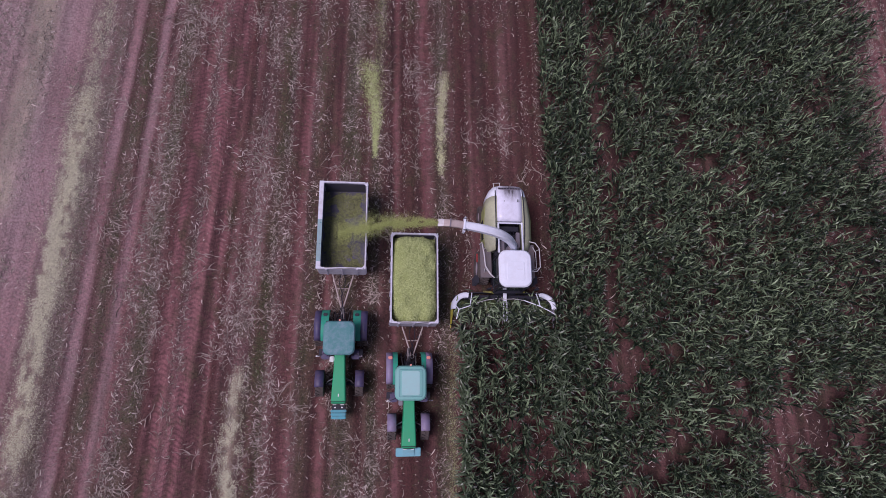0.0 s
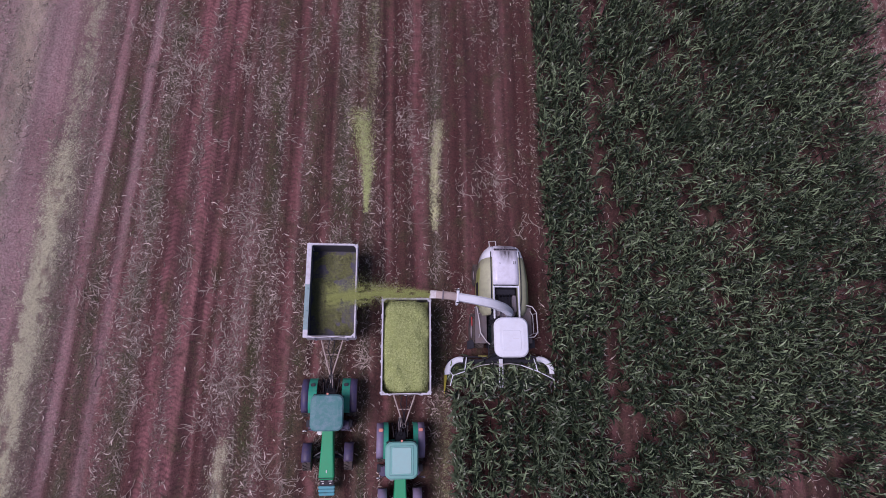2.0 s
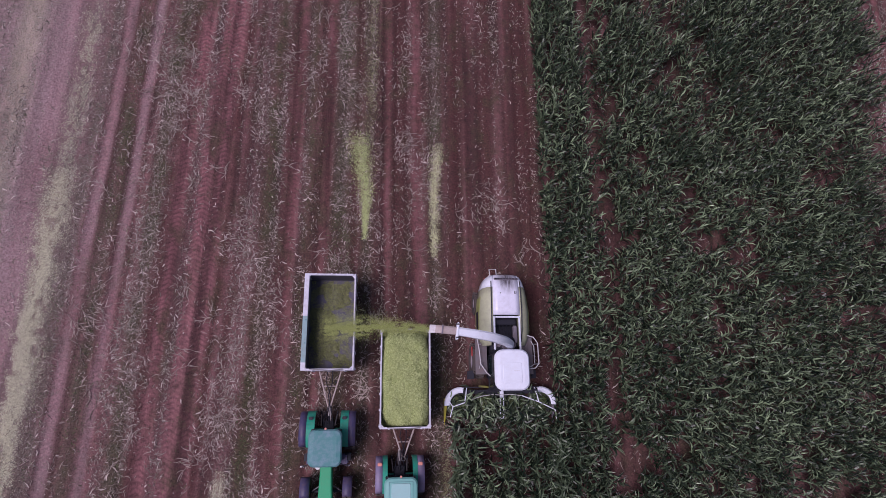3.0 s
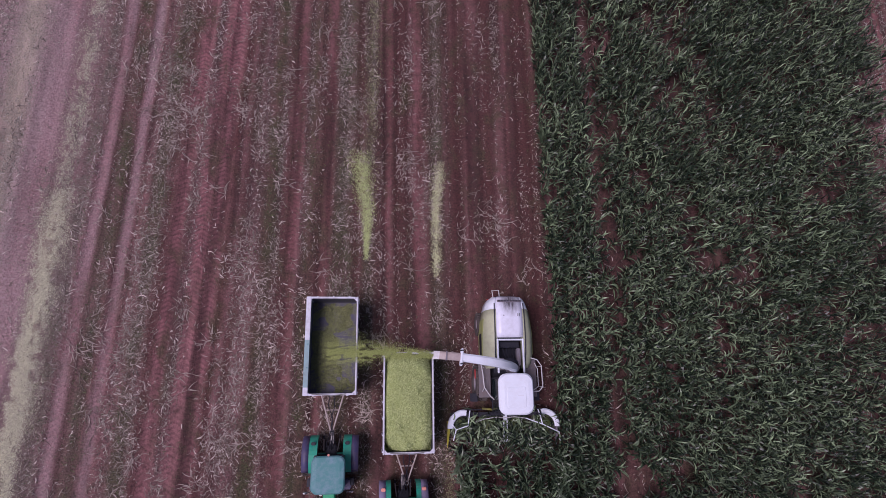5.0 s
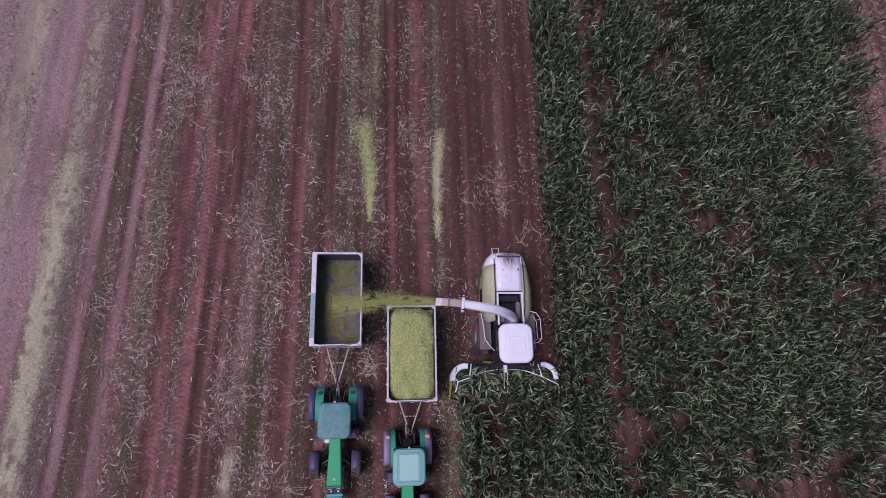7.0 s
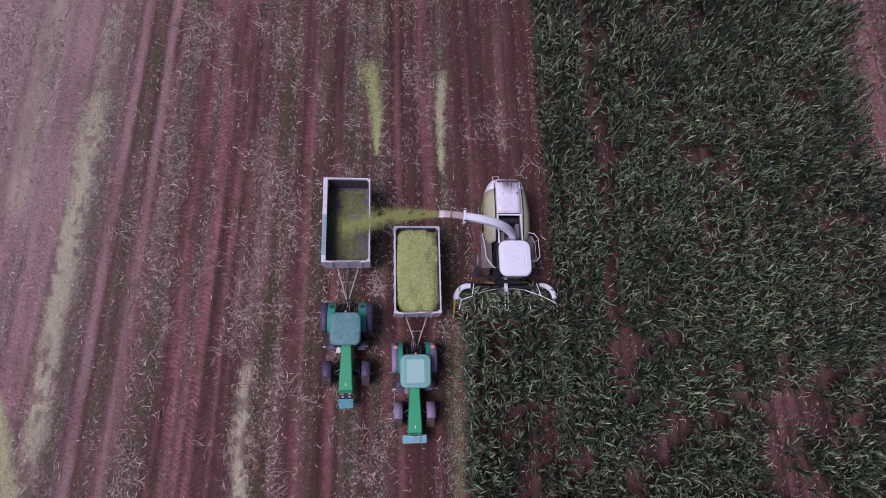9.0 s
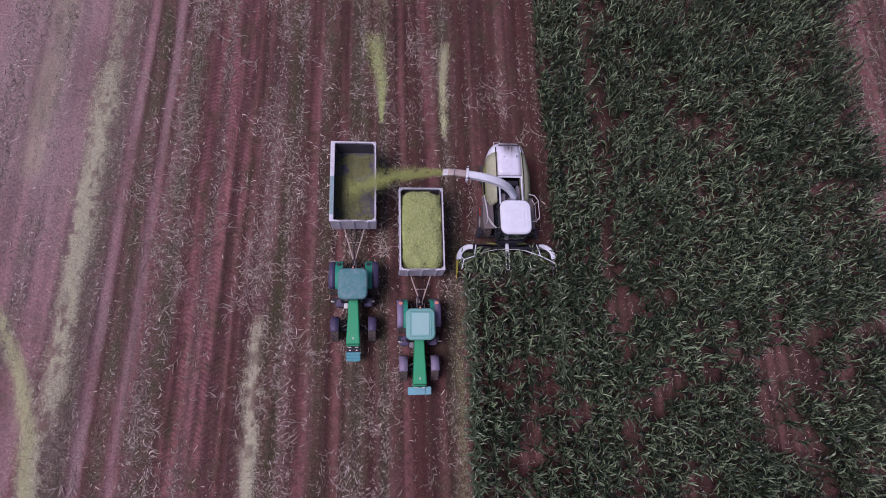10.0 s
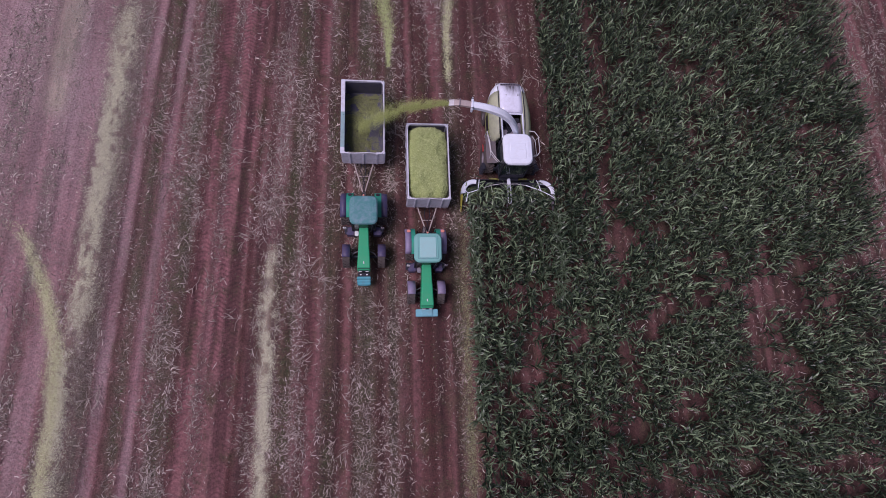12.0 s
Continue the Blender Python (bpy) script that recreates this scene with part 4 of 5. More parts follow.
# ---- tipping trailers (origin on the ground below the middle of the box, front towards -y) ----
def trailer(name, m, label, reach, aqua):
    t = thing(name, m, label, "trailer", "tipping trailers")
    W, L, z0, z1, th = 2.5, 4.85, 0.98, 2.42, 0.06
    part("bed_floor", box((0, 0, z0 + 0.04), (W - 0.02, L - 0.02, 0.08), 0.01), BED, t, "dark blotched steel floor")
    for name_, c, s in (("side_wall", (-W / 2 + th / 2, 0, (z0 + z1) / 2), (th, L, z1 - z0)), ("side_wall", (W / 2 - th / 2, 0, (z0 + z1) / 2), (th, L, z1 - z0)),
                        ("front_wall", (0, -L / 2 + th / 2, (z0 + z1) / 2), (W - 2 * th - 0.004, th, z1 - z0)),
                        ("tailgate", (0, L / 2 - th / 2, (z0 + z1) / 2), (W - 2 * th - 0.004, th, z1 - z0))):
        w = part(name_, box(c, s, 0.008), TRAILER_PAINT, t)
        # thin lining sheet on the inside: dark blue-grey, paler on an aqua trailer's left
        inner = 1 if c[0] < 0 or c[1] < 0 else -1
        if name_ == "side_wall":
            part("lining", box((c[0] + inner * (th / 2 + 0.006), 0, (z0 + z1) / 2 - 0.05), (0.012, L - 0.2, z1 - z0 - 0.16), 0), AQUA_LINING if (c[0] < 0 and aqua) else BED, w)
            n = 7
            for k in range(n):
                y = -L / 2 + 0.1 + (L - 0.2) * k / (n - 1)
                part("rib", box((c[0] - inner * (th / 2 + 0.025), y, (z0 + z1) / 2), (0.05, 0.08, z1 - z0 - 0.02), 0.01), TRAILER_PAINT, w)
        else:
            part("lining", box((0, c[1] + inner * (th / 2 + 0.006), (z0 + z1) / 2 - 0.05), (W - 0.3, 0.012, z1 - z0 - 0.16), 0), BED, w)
            for k in range(3):
                part("rib", box((-0.8 + 0.8 * k, c[1] - inner * (th / 2 + 0.025), (z0 + z1) / 2), (0.08, 0.05, z1 - z0 - 0.02), 0.01), TRAILER_PAINT, w)
    # top rails; one side carries a wide faded lip
    for s in (-1, 1):
        wide = 0.24 if (s < 0 and aqua) else 0.075
        r = part("top_rail", box((s * (W / 2 - 0.03), 0, z1 + 0.035), (wide, L + 0.04, 0.07), 0.015), TRAILER_PAINT, t, "scuffed white steel top rail")
        if s < 0 and aqua:
            part("rail_cover", box((-(W / 2 - 0.03), -0.9, z1 + 0.077), (0.23, 2.3, 0.012), 0.004), AQUA, r, "chalky aqua repainted stretch of rail")
            for y in (-1.1, 0.05):
                part("rail_bolt", box((-(W / 2 - 0.07), y, z1 + 0.088), (0.07, 0.05, 0.02), 0.008), TEAL, r)
        part("top_rail", box((0, s * (L / 2 - 0.03), z1 + 0.03), (W - 0.26 if aqua else W - 0.16, 0.09, 0.06), 0.015), TRAILER_PAINT, t)
        # corner gussets
        for q in (-1, 1):
            x, y = s * (W / 2 - 0.07), q * (L / 2 - 0.07)
            part("corner_gusset", loft([[(x, y, z1 - 0.02), (x - s * 0.15, y, z1 - 0.02), (x, y - q * 0.15, z1 - 0.02)],
                                        [(x, y, z1 + 0.03), (x - s * 0.15, y, z1 + 0.03), (x, y - q * 0.15, z1 + 0.03)]]), TRAILER_PAINT, t)
    # a bent loose bar on the front rail
    part("loose_bar", rod([(-0.9, -L / 2 + 0.05, z1 + 0.08), (0.2, -L / 2 - 0.02, z1 + 0.11), (0.75, -L / 2 + 0.04, z1 + 0.08)], 0.02), STEEL, t)
    # frame, axles and drawbar
    for s in (-1, 1):
        part("frame_beam", box((s * 0.45, 0, 0.85), (0.12, L - 0.3, 0.18), 0.015), DARK, t)
        part("drawbar", rod([(s * 0.62, -L / 2 + 0.25, 0.82), (s * 0.52, -L / 2 - 0.15, 0.8), (s * 0.05, -L / 2 - reach + 0.15, 0.66)], 0.04), SPOUT_GREY, t, "dusty white A-frame drawbar")
    part("drawbar_brace", rod([(-0.32, -L / 2 - 0.75, 0.76), (0.32, -L / 2 - 0.75, 0.76)], 0.03), SPOUT_GREY, t)
    part("hydraulic_hose", rod([(-0.1, -L / 2 + 0.1, 0.95), (-0.2, -L / 2 - 0.5, 0.9), (0.05, -L / 2 - 1.2, 0.85), (0.0, -L / 2 - reach + 0.2, 0.75)], 0.022, seg=6), DARK, t)
    part("hydraulic_hose", rod([(0.12, -L / 2 + 0.1, 0.95), (0.12, -L / 2 - 0.6, 0.9), (-0.06, -L / 2 - 1.2, 0.82), (0.03, -L / 2 - reach + 0.2, 0.75)], 0.022, seg=6), DARK, t)
    part("tow_eye", rod([(0.1 * math.cos(a), -L / 2 - reach + 0.06 + 0.1 * math.sin(a), 0.64) for a in np.linspace(0, 5.76, 10)], 0.03, closed=True), STEEL, t)
    for y in (0.15, 1.25):
        part("axle", rod([(-0.95, y, 0.46), (0.95, y, 0.46)], 0.06), DARK, t)
        wheels(t, [(-1.0, y, 0.47), (1.0, y, 0.47)], 0.47, 0.34, 16, GREY, 0.5)
    part("prop_stand", box((0.3, -L / 2 - 0.55, 0.62), (0.07, 0.07, 0.5), 0.01), DARK, t)
    for s in (-1, 1):
        part("tail_lamp", box((s * 1.0, L / 2 + 0.03, 0.85), (0.22, 0.05, 0.1), 0.015), RED, t)
    return t


def load_heap(name, m, height, cover, label, seed, n, rough=0.12, bits=CHOP, size=(0.04, 0.13), edge=0.22, wide=2.32):
    """Chopped maize in a trailer box: a lumpy surface with loose flakes on it. cover: how much of the floor it hides."""
    r = np.random.default_rng(seed)
    W, L, nx, ny = wide, 4.66, 40, 76
    X, Y = np.meshgrid(np.linspace(-W / 2, W / 2, nx), np.linspace(-L / 2, L / 2, ny))

    def top(x, y):
        a, b = (W / 2 - np.abs(x)).clip(0), (L / 2 - np.abs(y)).clip(0)
        dome = (1 - np.exp(-a / edge)) * (1 - np.exp(-b / 0.42))
        return height(x, y, dome) + rough * (smooth_noise(x, y, 0.45, 0.45, seed) - 0.5) + 0.06 * (smooth_noise(x, y, 0.16, 0.16, seed + 1) - 0.5)

    Z = top(X, Y)
    k = (np.arange(ny - 1)[:, None] * nx + np.arange(nx - 1)[None]).ravel()
    q = np.stack([k, k + 1, k + nx + 1, k + nx], 1)
    V = np.stack([X, Y, Z], 2).reshape(-1, 3)
    x, y = r.uniform(-W / 2 + 0.03, W / 2 - 0.03, n), r.uniform(-L / 2 + 0.03, L / 2 - 0.03, n)
    p = np.stack([x, y, top(x, y) + 0.012], 1)
    bare = p[:, 2] <= 1.06
    p[bare, 2] = 1.068
    p = p[~bare | (smooth_noise(x, y, 0.3, 0.3, seed + 2) * r.random(n) > 0.42)]
    b = flat_bits(r, p, size[0], size[1], 0.018, 0.05, 1, 0.5, 0.5)
    ob = mass(name, ((V, q), b), (cover, bits), label, "chopped maize")
    ob.matrix_world = m
    return ob


REAR_TRAILER, FRONT_TRAILER = pose(-8.98, 3.67, 0), pose(-5.14, 0.85, 0)
tractor("tractor", pose(-8.95, -1.72, 0), "green tractor with faded teal cab roof and teal-blue front weights", TEAL, False, False, DARK_FENDER)
tractor("tractor", pose(-5.34, -3.95, 0), "green tractor with pale panelled cab roof and grey mudguards", PALE_TEAL, True, True, FENDER, 1.2)
trailer("trailer", REAR_TRAILER, "white steel tipping trailer with dark nearly empty bed", 1.95, True)
trailer("trailer", FRONT_TRAILER, "white steel tipping trailer heaped with chopped green maize", 1.65, False)
load_heap("maize_load", FRONT_TRAILER, lambda x, y, d: 1.72 + 1.0 * np.clip(1 - np.abs(x / 1.22) ** 3.5 - np.abs(y / 2.36) ** 6, 0, 1) ** 0.55, CHOP_BASE, "yellow-green chopped maize heaped to the trailer rim", 201, 24000, 0.34, edge=0.07, wide=2.37)
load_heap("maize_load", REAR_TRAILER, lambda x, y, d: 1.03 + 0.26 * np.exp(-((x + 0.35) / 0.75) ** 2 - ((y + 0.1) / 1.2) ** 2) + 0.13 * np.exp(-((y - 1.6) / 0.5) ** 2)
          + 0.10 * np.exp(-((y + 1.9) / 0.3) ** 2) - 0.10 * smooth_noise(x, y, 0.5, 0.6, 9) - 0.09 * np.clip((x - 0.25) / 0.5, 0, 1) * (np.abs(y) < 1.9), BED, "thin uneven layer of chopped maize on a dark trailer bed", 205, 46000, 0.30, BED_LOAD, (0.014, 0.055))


# ---- forage harvester (origin on the ground below the cutting head, front towards -y) ----
def header(h):
    head = part("cutting_header", box((0, 0.12, 0.55), (5.7, 0.22, 0.5), 0.05), DARK, h, "wide rotary maize header with white hoods")
    # four toothed cutting discs with drums
    dm = bm_drum = None
    for x in (-2.2, -0.73, 0.73, 2.2):
        bm = bmesh.new()
        ring = []
        for k in range(96):
            a = 2 * math.pi * k / 96
            rad = 0.74 if k % 2 else 0.69
            ring.append((rad * math.cos(a), rad * math.sin(a)))
        loft([[(p, q, 0.0) for p, q in ring], [(p, q, 0.03) for p, q in ring]], bm)
        d = part("cutting_disc", bm, DISC, head, "toothed steel cutting disc", (x, -0.48, 0.28)) if dm is None else part("cutting_disc", dm, None, head, "toothed steel cutting disc", (x, -0.48, 0.28))
        if dm is None:
            dm = d.data
            drum = spin([(0.04, 0.02), (0.04, 0.56), (0.10, 0.56), (0.12, 0.46), (0.22, 0.42), (0.30, 0.24), (0.36, 0.2), (0.36, 0.02)], "z", 32)
            bm_drum = part("drum", drum, DRUM, d, "green crop drum").data
        else:
            bm.free()
            part("drum", bm_drum, None, d, "green crop drum")
        for k in range(8):
            a = 2 * math.pi * k / 8
            part("drum_finger", box((0.5 * math.cos(a), 0.5 * math.sin(a), 0.3), (0.16, 0.05, 0.03), 0.008, rot=(0, 0, math.degrees(a))), DARK, d)
    # white hoods at both ends
    for s in (-1, 1):
        rings = []
        for k in range(11):
            a = radians(100 - 105 * k / 10)
            ca, sa = math.cos(a), math.sin(a)
            o, n = 0.88, 0.58
            pt = lambda rad, z: (s * (2.16 + rad * ca), -0.50 + rad * sa, z)
            rings.append([pt(o, 0.55), pt(o, 0.80), pt(o - 0.06, 0.86), pt(n + 0.05, 0.86), pt(n, 0.82), pt(n, 0.78), pt(o - 0.06, 0.78), pt(o - 0.04, 0.55)])
        part("hood", loft(rings), WHITE, head, "curved white end hood")
        part("back_sheet", box((s * 1.25, 0.36, 0.62), (1.75, 0.05, 0.4), 0.015), DARK, head)
        part("divider", loft([[(s * 2.86, -0.2, 0.25), (s * 3.02, -0.2, 0.25), (s * 3.02, -0.2, 0.72), (s * 2.86, -0.2, 0.72)],
                              [(s * 2.9, -0.9, 0.15), (s * 3.02, -0.9, 0.15), (s * 3.02, -0.9, 0.42), (s * 2.9, -0.9, 0.42)],
                              [(s * 2.97, -1.55, 0.1), (s * 3.0, -1.55, 0.1), (s * 3.0, -1.55, 0.16), (s * 2.97, -1.55, 0.16)]]), YELLOW if s < 0 else GREY, head, "pointed crop divider")
        part("guide_bar", rod([(s * 1.85, 0.32, 0.86), (s * 1.92, 0.0, 1.0), (s * 2.0, -0.42, 1.05)], 0.032), WHITE, head)
        part("guide_bar", rod([(s * 2.85, -0.25, 0.8), (s * 2.62, -0.62, 1.0), (s * 2.0, -0.42, 1.05)] if s < 0 else
                              [(s * 1.1, -0.1, 1.05), (s * 2.0, -0.42, 1.05), (s * 2.55, -0.68, 1.0), (s * 2.95, -0.85, 0.85)], 0.03), WHITE, head)
        part("guide_bar", rod([(s * 2.62, -0.62, 1.0), (s * 2.75, -1.15, 0.85)] if s < 0 else [(s * 2.95, -0.85, 0.85), (s * 3.02, -1.3, 0.7)], 0.03), WHITE, head)
        part("guide_bar", rod([(0, -0.05, 1.12), (s * 0.5, -0.02, 1.1), (s * 1.1, -0.1, 1.05), (s * 1.6, -0.25, 1.0)], 0.020), OFFWHITE, head)
        part("push_bar_mount", rod([(s * 0.3, 0.3, 0.75), (s * 0.75, 0.38, 0.9), (s * 1.2, 0.42, 0.85)], 0.06), OLIVE, head)
    part("centre_beam", box((0, 0.14, 1.0), (0.2, 0.7, 0.16), 0.03), WHITE, head, "white centre beam")
    part("centre_loop", rod([(-0.09, -0.2, 1.05), (-0.09, -1.15, 0.95), (-0.05, -1.24, 0.94), (0.05, -1.24, 0.94), (0.09, -1.15, 0.95), (0.09, -0.2, 1.05)], 0.03), WHITE, head)
    for k in range(9):
        x = -2.4 + 0.6 * k
        part("row_tip", loft([[(x - 0.07, -0.95, 0.2), (x + 0.07, -0.95, 0.2), (x + 0.05, -0.95, 0.3), (x - 0.05, -0.95, 0.3)],
                              [(x - 0.012, -1.35, 0.14), (x + 0.012, -1.35, 0.14), (x + 0.012, -1.35, 0.17), (x - 0.012, -1.35, 0.17)]]), GREY, head)


def harvester():
    h = thing("forage_harvester", pose(0.04, 0, 0), "white and pale green forage harvester with raised discharge spout", "harvester")
    wheels(h, [(-1.27, 1.75, 0.93), (1.27, 1.75, 0.93)], 0.93, 0.66, 22, GREY)
    wheels(h, [(-1.12, 4.9, 0.62), (1.12, 4.9, 0.62)], 0.62, 0.46, 18, GREY)
    bm = box((0, 3.2, 1.05), (1.5, 4.9, 0.7), 0.08)
    part("chassis", bm, DARK, h)
    for y, z in ((1.75, 0.93), (4.9, 0.62)):
        part("axle", rod([(-1.0, y, z), (1.0, y, z)], 0.14), DARK, h)
    # feeder house between cab and header
    part("feeder_house", loft([[(-0.5, 0.9, 0.7), (0.5, 0.9, 0.7), (0.5, 0.9, 1.5), (-0.5, 0.9, 1.5)], [(-0.62, 0.25, 0.4), (0.62, 0.25, 0.4), (0.62, 0.25, 1.0), (-0.62, 0.25, 1.0)]]), DARK, h)
    # rear body: side panels that bulge and narrow towards the tail
    for s in (-1, 1):
        rings = []
        for y, low, high, zt in ((2.45, 1.18, 0.80, 2.45), (2.75, 1.26, 0.79, 2.66), (3.2, 1.33, 0.76, 2.80), (4.2, 1.32, 0.76, 2.90), (5.05, 1.22, 0.75, 2.89), (5.44, 1.16, 0.74, 2.862)):
            rings.append([(s * (high - 0.05), y, zt), (s * high, y, zt), (s * (high + (low - high) * 0.55), y, zt - 0.16), (s * low, y, zt - 0.62), (s * low, y, 1.25), (s * (low - 0.08), y, 1.2), (s * (high - 0.05), y, zt - 0.75)])
        p = part("side_panel", loft(rings), CREAM, h, "grimy pale green-white side panel", smooth=True)
        rings = []
        for y, low, high, zt in ((5.45, 1.16, 0.74, 2.86), (5.8, 1.06, 0.72, 2.79), (6.02, 0.94, 0.68, 2.66), (6.12, 0.82, 0.62, 2.5)):
            rings.append([(s * (high - 0.05), y, zt), (s * high, y, zt), (s * (high + (low - high) * 0.55), y, zt - 0.16), (s * low, y, zt - 0.62), (s * low, y, 1.25), (s * (low - 0.08), y, 1.2), (s * (high - 0.05), y, zt - 0.75)])
        part("rear_quarter", loft(rings), WHITE, p, "white rounded rear quarter", smooth=True)
        skin = [[(s * (lw + 0.004), y, zt - 0.60), (s * (lw + 0.03), y, zt - 0.66), (s * (lw + 0.03), y, 1.3), (s * (lw + 0.004), y, 1.28)] for y, lw, zt in
                ((2.6, 1.23, 2.56), (3.2, 1.33, 2.80), (4.2, 1.32, 2.90), (5.0, 1.225, 2.89))]
        part("lower_skin", loft(skin), SEED_GREEN, p, "pale green lower side skin")
        # white rear quarter of the panel
        part("panel_seam", rod([(s * 0.775, 2.6, 2.66), (s * 0.79, 3.2, 2.84), (s * 0.79, 4.2, 2.93), (s * 0.78, 5.2, 2.91), (s * 0.76, 5.75, 2.83)], 0.028), DARK, p)
        part("vent_panel", box((s * 1.335, 3.7, 1.85), (0.06, 1.1, 0.6), 0.01), DARK, p)
    rings = []
    for y, hw, z in ((3.98, 0.70, 2.93), (4.3, 0.70, 2.98), (5.2, 0.69, 2.97), (5.75, 0.67, 2.9), (6.06, 0.6, 2.74), (6.16, 0.52, 2.5)):
        rings.append([(-hw, y, z - 0.06), (-hw * 0.6, y, z), (hw * 0.6, y, z), (hw, y, z - 0.06), (hw, y, z - 0.3), (-hw, y, z - 0.3)])
    eh = part("engine_hood", loft(rings), SOOTED, h, "smoke-stained white engine hood", smooth=True)
    vent = part("hood_vent", box((0.03, 5.86, 2.875), (1.28, 0.13, 0.05), 0.02, rot=(-17, 0, 0)), GREY, eh)
    for k in range(8):
        part("hood_slat", box((-0.52 + 0.157 * k, 5.86, 2.902), (0.13, 0.06, 0.02), 0.005, rot=(-17, 0, 0)), DARK, vent)
    for x in (0.42, 0.50):
        part("hood_handle", rod([(x, 5.05, 2.99), (x + 0.01, 5.1, 3.01), (x + 0.02, 5.2, 2.99)], 0.014), DARK, eh)
    part("hood_catch", box((-0.3, 5.1, 2.975), (0.05, 0.05, 0.02), 0.006), DARK, eh)
    tail = part("tail_panel", box((0, 6.05, 1.75), (1.7, 0.2, 1.3), 0.08), OFFWHITE, h)
    part("rear_grille", box((0, 6.17, 1.9), (1.2, 0.05, 0.8), 0.03), DARK, tail)
    for s in (-1, 1):
        part("tail_lamp", box((s * 0.75, 6.17, 1.35), (0.22, 0.05, 0.12), 0.02), RED, tail)
    part("tow_frame", rod([(-0.55, 6.1, 1.7), (-0.62, 6.6, 1.75), (-0.25, 6.62, 1.75), (-0.2, 6.1, 1.7)], 0.03), OFFWHITE, h)
    # sunken deck behind the cab, with its machinery
    deck = part("engine_deck", box((0, 3.1, 1.85), (1.42, 1.72, 0.2), 0.02), DARK, h, "dark open machinery bay")
    for s in (-1, 1):
        part("bay_rail", box((s * 0.66, 3.05, 2.86), (0.09, 1.75, 0.12), 0.03), WHITE, deck)
    part("bay_rail", box((0, 3.86, 2.86), (1.23, 0.08, 0.1), 0.02), WHITE, deck)
    part("turret_ring", spin([(0, 0.02), (0, 0.42), (0.12, 0.42), (0.16, 0.3), (0.16, 0.02)], "z", 24), DARK, deck, at=(0.05, 2.55, 2.45))
    part("oil_tank", box((-0.42, 2.65, 2.3), (0.35, 0.6, 0.6), 0.06), GREY, deck)
    part("intake_screen", box((0.0, 3.62, 2.25), (1.1, 0.3, 0.6), 0.04), DARK, deck)
    part("belt_guard", box((0.5, 3.0, 2.4), (0.22, 0.9, 0.3), 0.04), GREY, deck)
    part("hydraulic_motor", rod([(0.25, 2.5, 2.6), (0.42, 2.42, 2.75)], 0.1), STEEL, deck)
    for k in range(4):
        part("hose", rod([(-0.35 + 0.2 * k, 3.55, 2.5), (-0.3 + 0.17 * k, 3.2, 2.62 + 0.05 * k), (-0.1 + 0.1 * k, 2.8, 2.5)], 0.025, seg=6), DARK, deck)
    # cab
    part("cab_floor", box((0, 1.1, 1.62), (1.6, 1.8, 0.16), 0.04), DARK, h)
    for x, y0, y1 in ((-0.78, 0.25, 0.35), (0.78, 0.25, 0.35), (-0.78, 1.95, 1.95), (0.78, 1.95, 1.95)):
        part("cab_pillar", rod([(x, y0, 1.65), (x, y1, 3.45)], 0.05), DARK, h)
    for c, s in (((-0.78, 1.12, 2.6), (0.015, 1.6, 1.66)), ((0.78, 1.12, 2.6), (0.015, 1.6, 1.66)), ((0, 0.3, 2.6), (1.46, 0.015, 1.66)), ((0, 1.97, 2.6), (1.46, 0.015, 1.66))):
        part("window", box(c, s, 0), GLASS, h, "dark tinted cab glass")
    seat = box((0, 1.3, 2.05), (0.52, 0.52, 0.15), 0.05)
    box((0, 1.58, 2.4), (0.5, 0.15, 0.65), 0.05, seat)
    part("driver_seat", seat, DARK, h)
    part("steering_wheel", rod([(0.19 * math.cos(a), 0.75 + 0.17 * math.sin(a), 2.35 + 0.08 * math.sin(a)) for a in np.linspace(0, 5.76, 12)], 0.018, closed=True), DARK, h)
    c = (0, 1.16)
    roof = part("roof", loft([rounded(1.62, 1.86, 0.36, 3.42, c), rounded(1.74, 1.98, 0.42, 3.5, c), rounded(1.74, 1.98, 0.42, 3.62, c), rounded(1.62, 1.86, 0.40, 3.70, c), rounded(1.2, 1.4, 0.2, 3.73, c)]),
                WHITE, h, "smooth white rounded cab roof")
    part("roof_panel", loft([rounded(0.95, 1.0, 0.1, 3.728, (0.0, 1.0)), rounded(0.91, 0.96, 0.09, 3.745, (0.0, 1.0))]), WHITE, roof)
    part("roof_crease", box((0.2, 1.1, 3.75), (0.3, 0.02, 0.012), 0.003), OFFWHITE, roof)
    for s in (-1, 1):
        for k in range(2):
            part("work_lamp", box((s * (0.35 + 0.3 * k), 0.2, 3.46), (0.18, 0.1, 0.11), 0.02), DARK, roof)
